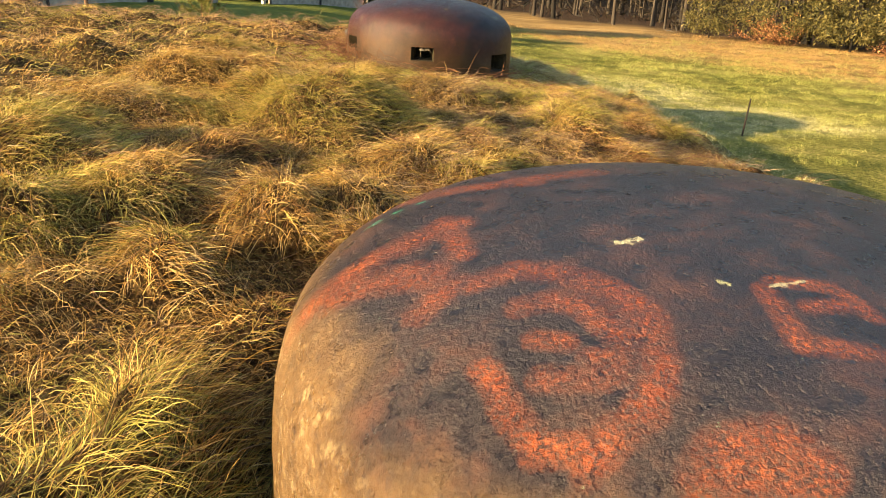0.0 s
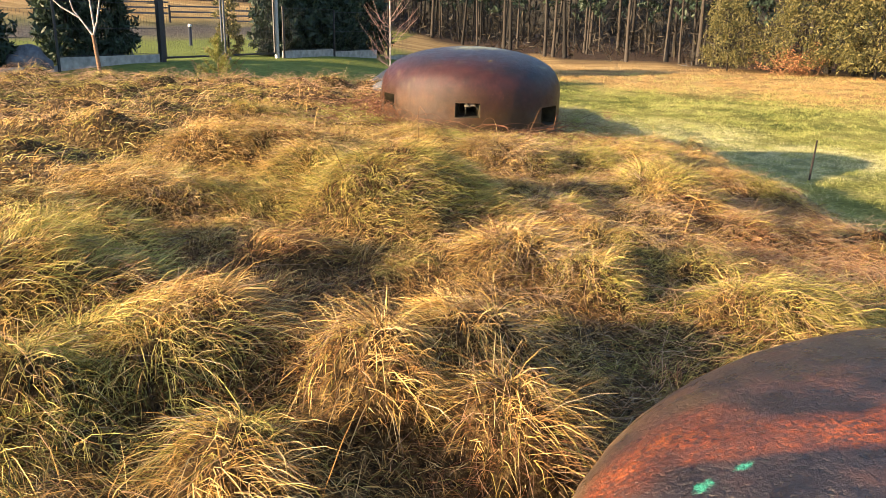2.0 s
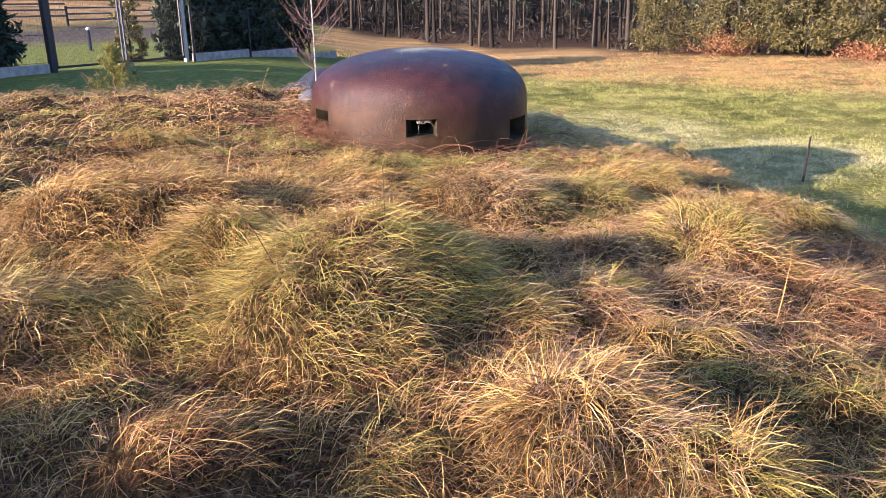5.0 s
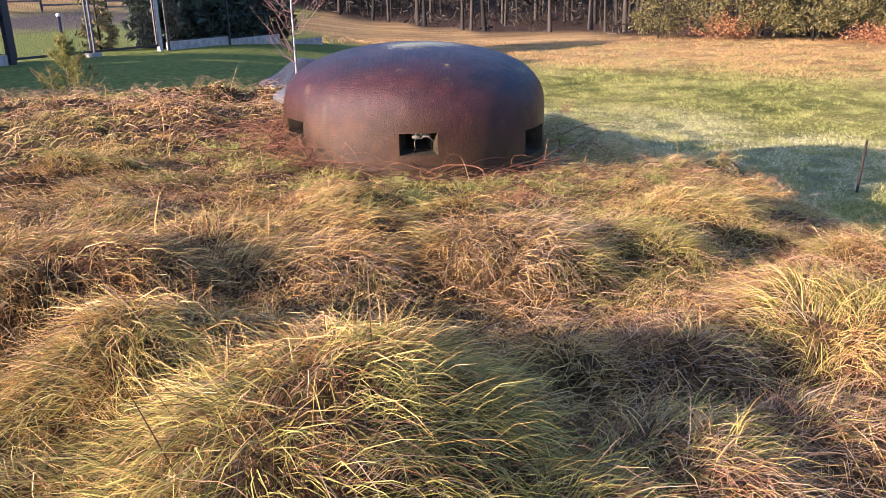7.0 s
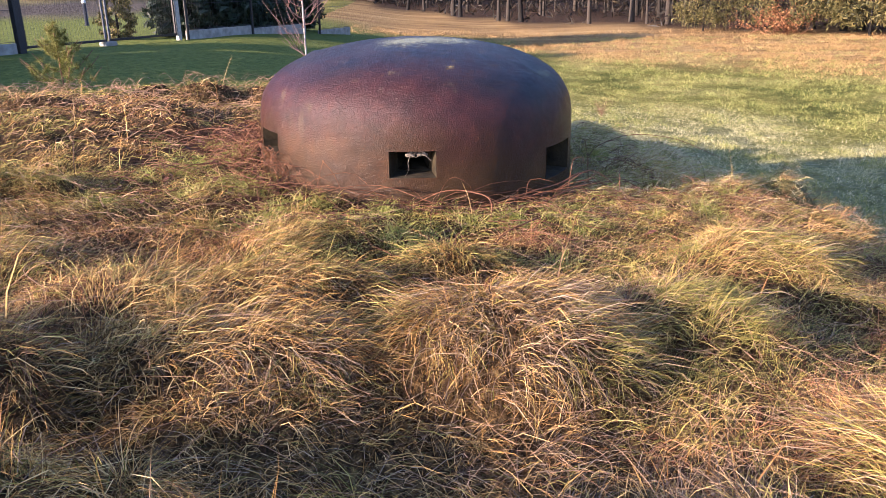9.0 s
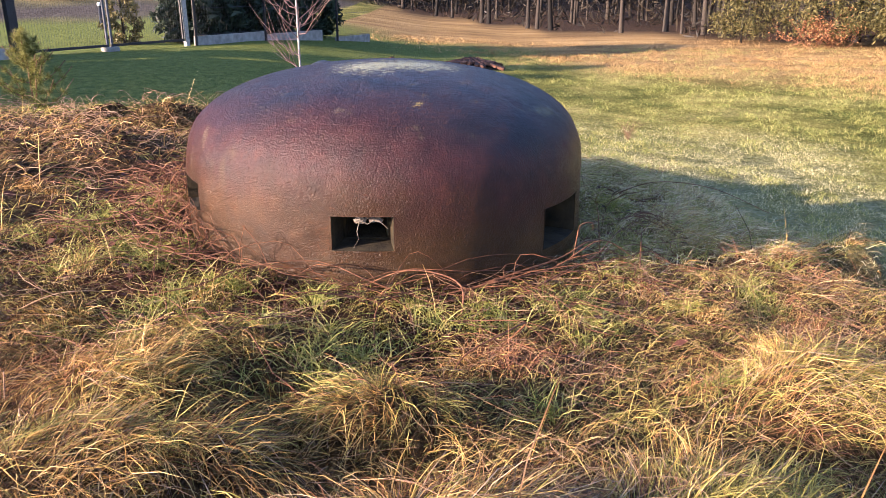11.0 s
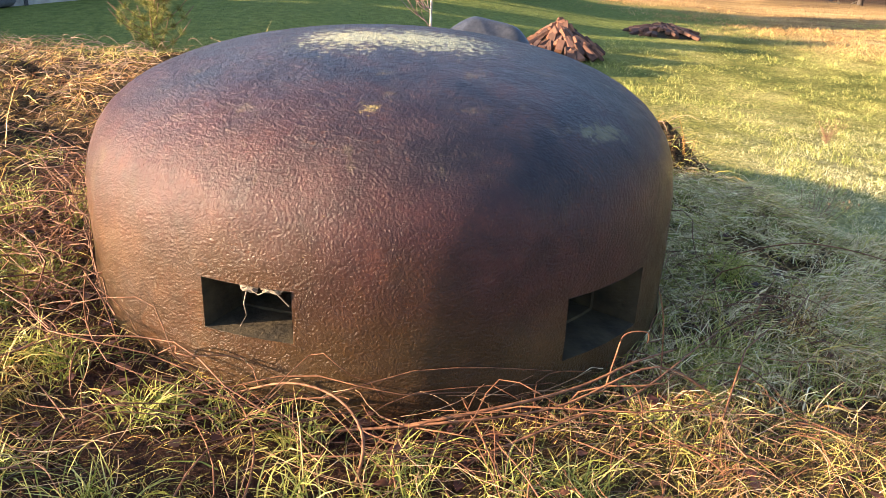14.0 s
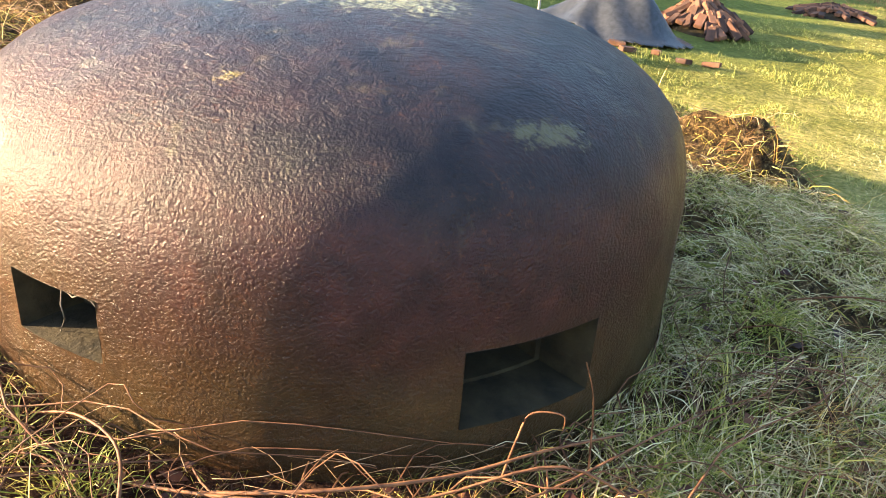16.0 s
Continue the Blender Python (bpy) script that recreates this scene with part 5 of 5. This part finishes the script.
# loose straws lying criss-cross on the matted grass
sx0, sy0 = scatter(3600, -2.6, 3.0, 2.2, 11.5, lambda x, y: mound_keep(x, y) * (0.25 + 0.75 * smooth(-0.8, 0.6, x)))
m = len(sx0)
t = np.linspace(0, 1, 6)
h0, bend, ln_ = RNG.uniform(0, 6.28, (m, 1)), RNG.normal(0, 0.45, (m, 1)), RNG.uniform(0.12, 0.38, (m, 1))
sx_, sy_ = sx0[:, None] + ln_ * t * np.cos(h0 + bend * t), sy0[:, None] + ln_ * t * np.sin(h0 + bend * t)
sz_ = soil(sx_, sy_) + 0.05 + RNG.uniform(0.0, 0.03, (m, 1)) + RNG.uniform(0.0, 0.07, (m, 1)) * t
obj("loose_straws", mesh_of("loose_straws", *tubes(clear_of_domes(np.stack([sx_, sy_, sz_], -1)), RNG.uniform(0.0008, 0.0016, (m, 1)) * (1.1 - 0.5 * t), 3)), pale_stalk_mat, None, "thin pale straws lying criss-cross on the matted grass", category="straw", kind="stuff")

# brambles round the far cupola
m = 150
a0 = RNG.uniform(0, 2 * np.pi, m)
a0[:84] = np.radians(RNG.uniform(-185, -130, 84))
rad = 1.30 + np.abs(RNG.normal(0, 0.16, m))
sweep = RNG.uniform(0.25, 0.9, m) * RNG.choice([-1, 1], m)
sweep[:84] *= 0.4
t = np.linspace(0, 1, 9)
ang = a0[:, None] + sweep[:, None] * t
rr = rad[:, None] + RNG.normal(0, 0.18, (m, 1)) * t + 0.06 * np.sin(t * 9 + RNG.uniform(0, 6, (m, 1)))
bx_, by_ = FAR_DOME[0] + rr * np.cos(ang), FAR_DOME[1] + rr * np.sin(ang)
bz_ = soil(bx_, by_) + 0.03 + RNG.uniform(0.02, 0.20, (m, 1)) * np.sin(np.pi * t) + RNG.uniform(0, 0.05, (m, 1))
# a heap of stems leans against the sunny flank
heap = np.arange(84)
bz_[heap] += RNG.uniform(0.0, 0.22, (84, 1)) * smooth(1.85, 1.28, rr[heap]) * np.sin(np.pi * (0.15 + 0.7 * t)) * smooth(-130, -150, np.degrees(ang[heap]))
path = clear_of_domes(np.stack([bx_, by_, bz_], -1))
# loose stems lying every way in front of it
k2 = 330
a2, r2 = np.radians(RNG.uniform(-205, 5, k2)), 1.38 + np.abs(RNG.normal(0, 0.55, k2))
h2, l2 = RNG.uniform(0, 6.28, k2), RNG.uniform(0.2, 0.65, k2)
sx_ = FAR_DOME[0] + r2[:, None] * np.cos(a2)[:, None] + l2[:, None] * (t - 0.5) * np.cos(h2[:, None] + 0.9 * t * RNG.normal(0, 1, (k2, 1)))
sy_ = FAR_DOME[1] + r2[:, None] * np.sin(a2)[:, None] + l2[:, None] * (t - 0.5) * np.sin(h2[:, None] + 0.9 * t * RNG.normal(0, 1, (k2, 1)))
sz_ = soil(sx_, sy_) + 0.045 + RNG.uniform(0, 0.06, (k2, 1)) * np.sin(np.pi * t)
path = np.concatenate([path, clear_of_domes(np.stack([sx_, sy_, sz_], -1))])
m = len(path)
obj("brambles", mesh_of("brambles", *tubes(path, RNG.uniform(0.0015, 0.0035, (m, 1)) * (1.1 - 0.6 * t), 4)), red_twig_mat, None, "tangled reddish brown bramble stems at the cupola's foot", category="brambles", kind="stuff")


def stem(points, r, label):
    """One dead stem through the given points, smoothed."""
    p = np.array(points, float)
    t = np.linspace(0, len(p) - 1, 22)
    i = np.clip(t.astype(int), 0, len(p) - 2)
    f = t - i
    q0, q1, q2, q3 = p[np.clip(i - 1, 0, None)], p[i], p[i + 1], p[np.clip(i + 2, None, len(p) - 1)]
    f = f[:, None]
    c = 0.5 * (2 * q1 + (q2 - q0) * f + (2 * q0 - 5 * q1 + 4 * q2 - q3) * f ** 2 + (3 * q1 - q0 - 3 * q2 + q3) * f ** 3)
    ob = obj("dead_stem", soften(mesh_of("dead_stem", *tubes(c[None], (r * np.linspace(1.0, 0.55, 22))[None], 6))), red_twig_mat, None, label, category="stem", group="dead stems at the cupola's foot")
    return ob


stem([(0.02, 10.60, 0.02), (0.03, 10.66, 0.18), (-0.10, 10.78, 0.21), (-0.28, 10.82, 0.20), (-0.52, 10.86, 0.08)], 0.0055, "arched tan bramble stem in front of the cupola")
stem([(0.05, 10.86, 0.08), (0.34, 10.96, 0.15), (0.57, 11.16, 0.15), (0.74, 11.33, 0.18), (0.88, 11.58, 0.12)], 0.006, "long reddish stem lying along the cupola's foot")
stem([(-0.20, 10.80, 0.05), (0.20, 10.88, 0.12), (0.52, 11.06, 0.13), (0.80, 11.25, 0.22), (1.0, 11.36, 0.10)], 0.005, "long reddish stem lying along the cupola's foot")
stem([(0.30, 10.80, 0.06), (0.55, 11.0, 0.12), (0.76, 11.22, 0.13), (0.98, 11.60, 0.16), (1.06, 11.9, 0.06)], 0.0045, "long reddish stem lying along the cupola's foot")
stem([(0.66, 11.27, 0.10), (0.68, 11.29, 0.22), (0.70, 11.31, 0.29), (0.77, 11.34, 0.295), (0.775, 11.345, 0.25)], 0.0035, "bent pale stem before a firing slit")
stem([(0.84, 11.42, 0.08), (0.82, 11.42, 0.30), (0.79, 11.40, 0.42)], 0.003, "thin upright stem before a firing slit")
stem([(-1.08, 10.96, 0.05), (-1.10, 10.96, 0.25), (-1.06, 10.95, 0.40)], 0.0035, "thin dry sprig beside the cupola")
stem([(-1.07, 10.95, 0.40), (-0.99, 10.93, 0.30), (-0.92, 10.90, 0.12), (-0.86, 10.88, 0.05)], 0.003, "thin dry sprig beside the cupola")
stem([(0.24, 10.42, 0.02), (0.30, 10.30, 0.16), (0.18, 10.10, 0.20), (0.02, 9.98, 0.16), (-0.06, 9.9, 0.04)], 0.005, "looping bramble runner in the grass")
stem([(1.2, 12.9, 0.02), (1.5, 12.8, 0.16), (1.9, 12.7, 0.14), (2.3, 12.6, -0.02)], 0.004, "dark dead stem lying over the grass")


def tatters():
    """Grey web and fluff hanging in the front firing slit."""
    root = empty("cobweb", Matrix.Translation(FAR_DOME), "grey-white cobweb tatters hanging in a firing slit", "cobweb")
    for az, z, sx, sz in ((-92.8, 0.425, 0.030, 0.022), (-88.9, 0.428, 0.034, 0.016), (-90.8, 0.436, 0.02, 0.01)):
        bm = bmesh.new()
        bmesh.ops.create_icosphere(bm, subdivisions=3, radius=1.0)
        for v in bm.verts:
            f = 1 + 0.5 * noise.noise(v.co * 2.2 + Vector((az, 0, 0)))
            v.co = Vector((v.co.x * sx * f, v.co.y * 0.012 * f, v.co.z * sz * f - 0.012 * abs(v.co.x)))
        a = radians(az)
        bm.transform(Matrix.Translation((1.19 * math.cos(a), 1.19 * math.sin(a), z)))
        part("fluff", bm, web_mat, root)
    for pts in (((-92.8, 0.42), (-93.6, 0.36), (-93.2, 0.32), (-94.6, 0.27)), ((-88.6, 0.425), (-87.2, 0.40), (-86.0, 0.375)), ((-92.8, 0.42), (-91.0, 0.40), (-88.9, 0.425))):
        p = np.array([[1.2 * math.cos(radians(a)), 1.2 * math.sin(radians(a)), z] for a, z in pts])
        obj("strand", mesh_of("strand", *tubes(p[None], np.full((1, len(p)), 0.0022), 5)), web_mat, root)


tatters()


def dry_weed(x, y, h):
    root = empty("dry_weed", Matrix.Translation((x, y, float(soil(x, y)))), "small dark dry weed standing in the field", "plant")
    rng = np.random.default_rng(9)
    lp, lr = limbs(26, 0.02, h * 0.4, h * 0.8, 1.3, 0.006, rng)
    obj("stems", mesh_of("stems", *tubes(lp, np.maximum(lr, 0.002), 4)), twig_mat, root)
    tip = lp[:, -1]
    v, q = leaf_cloud(160, lambda n: tip[rng.integers(0, len(tip), n)] + rng.normal(0, 0.03, (n, 3)), 0.010, 0, 2.0, rng)
    obj("seed_tuft", mesh_of("seed_tuft", v, q), twig_mat, root, kind="stuff")


dry_weed(1.95, 14.9, 0.36)
dry_weed(2.9, 19.5, 0.3)

# fallen leaves
m = 420
a, rr = RNG.uniform(0, 6.28, m), 1.28 + np.abs(RNG.normal(0, 0.45, m))
x, y = FAR_DOME[0] + rr * np.cos(a), FAR_DOME[1] + rr * np.sin(a)
p = np.stack([x, y, soil(x, y) + RNG.uniform(0.01, 0.06, m)], -1)
d = np.stack([np.cos(a * 7), np.sin(a * 7), RNG.normal(0, 0.25, m)], -1)
e = np.stack([-np.sin(a * 7), np.cos(a * 7), RNG.normal(0, 0.3, m)], -1)
s = RNG.uniform(0.018, 0.04, (m, 1))
mid = p + np.array([0, 0, 0.006])
v = np.stack([p - d * s, p - d * s * 0.2 + e * s * 0.55, p + d * s * 0.5 + e * s * 0.3, p + d * s, p + d * s * 0.5 - e * s * 0.3, p - d * s * 0.2 - e * s * 0.55], 1)
b = np.arange(m)[:, None] * 6
obj("fallen_leaves", mesh_of("fallen_leaves", v.reshape(-1, 3), np.concatenate([b, b + 1, b + 2, b + 3], 1), np.concatenate([b, b + 3, b + 4, b + 5], 1)), leaf_mat, None, "curled dark red-brown fallen leaves", category="leaves", kind="stuff")

# lawn and field
x, y = scatter(470000, -5, 18, 9.0, 40, lambda x, y: (smooth(0.4, -0.6, mound_share(x, y)[1]) * smooth(0.38, 0.60, vnoise(x, y, 4.2, 2) * 0.6 + vnoise(x, y, 1.1, 8) * 0.4) * (0.15 + 0.85 * smooth(36, 15, y)) * (x > 0.2 * (y - 12) - 3.5) * (x < 0.62 * y - 1)))
m = len(x)
blades("lawn_grass", x, y, RNG.uniform(0.4, 1.0, m) * (0.03 + 0.13 * smooth(0.42, 0.75, vnoise(x, y, 4.2, 2) * 0.6 + vnoise(x, y, 1.1, 8) * 0.4)), RNG.uniform(0.004, 0.008, m) * (0.5 + y / 20), RNG.uniform(0, 6.28, m), RNG.normal(0.95, 0.3, m).clip(0.2, 1.5), RNG.normal(0.8, 0.3, m), 0.01, lawn_mat, "tufted yellow-green lawn grass", 2)

# hoarfrost on the lawn below the bank, pale to brighten the shade there
x, y = scatter(140000, 1.0, 8.5, 7.5, 21, lambda x, y: frost_lift_share(x, y) * smooth(0.25, 0.55, vnoise(x, y, 3.2, 33)))
m = len(x)
blades("frosted_lawn", x, y, RNG.uniform(0.03, 0.09, m), RNG.uniform(0.004, 0.008, m), RNG.uniform(0, 6.28, m), RNG.normal(0.9, 0.3, m).clip(0.2, 1.5), RNG.normal(0.8, 0.3, m), 0.01, frost_lift_mat, "frosted lawn grass, pale to brighten the bank's shade", 2)

# dry tufts of the far field
x, y = scatter(170000, -3, 24, 24, 47, lambda x, y: smooth(-6, 3, y + 1.0 * x - 38) * smooth(0.44, 0.60, vnoise(x, y, 2.6, 90) * 0.6 + vnoise(x, y, 0.7, 95) * 0.4) * (y < forest_y(x)) * smooth(48, 30, y))
m = len(x)
blades("field_grass", x, y, RNG.uniform(0.07, 0.20, m), RNG.uniform(0.012, 0.024, m), RNG.uniform(0, 6.28, m), RNG.normal(0.8, 0.3, m).clip(0.2, 1.5), RNG.normal(0.8, 0.3, m), 0.01, field_mat, "golden dry tufts of the unmown field", 2)
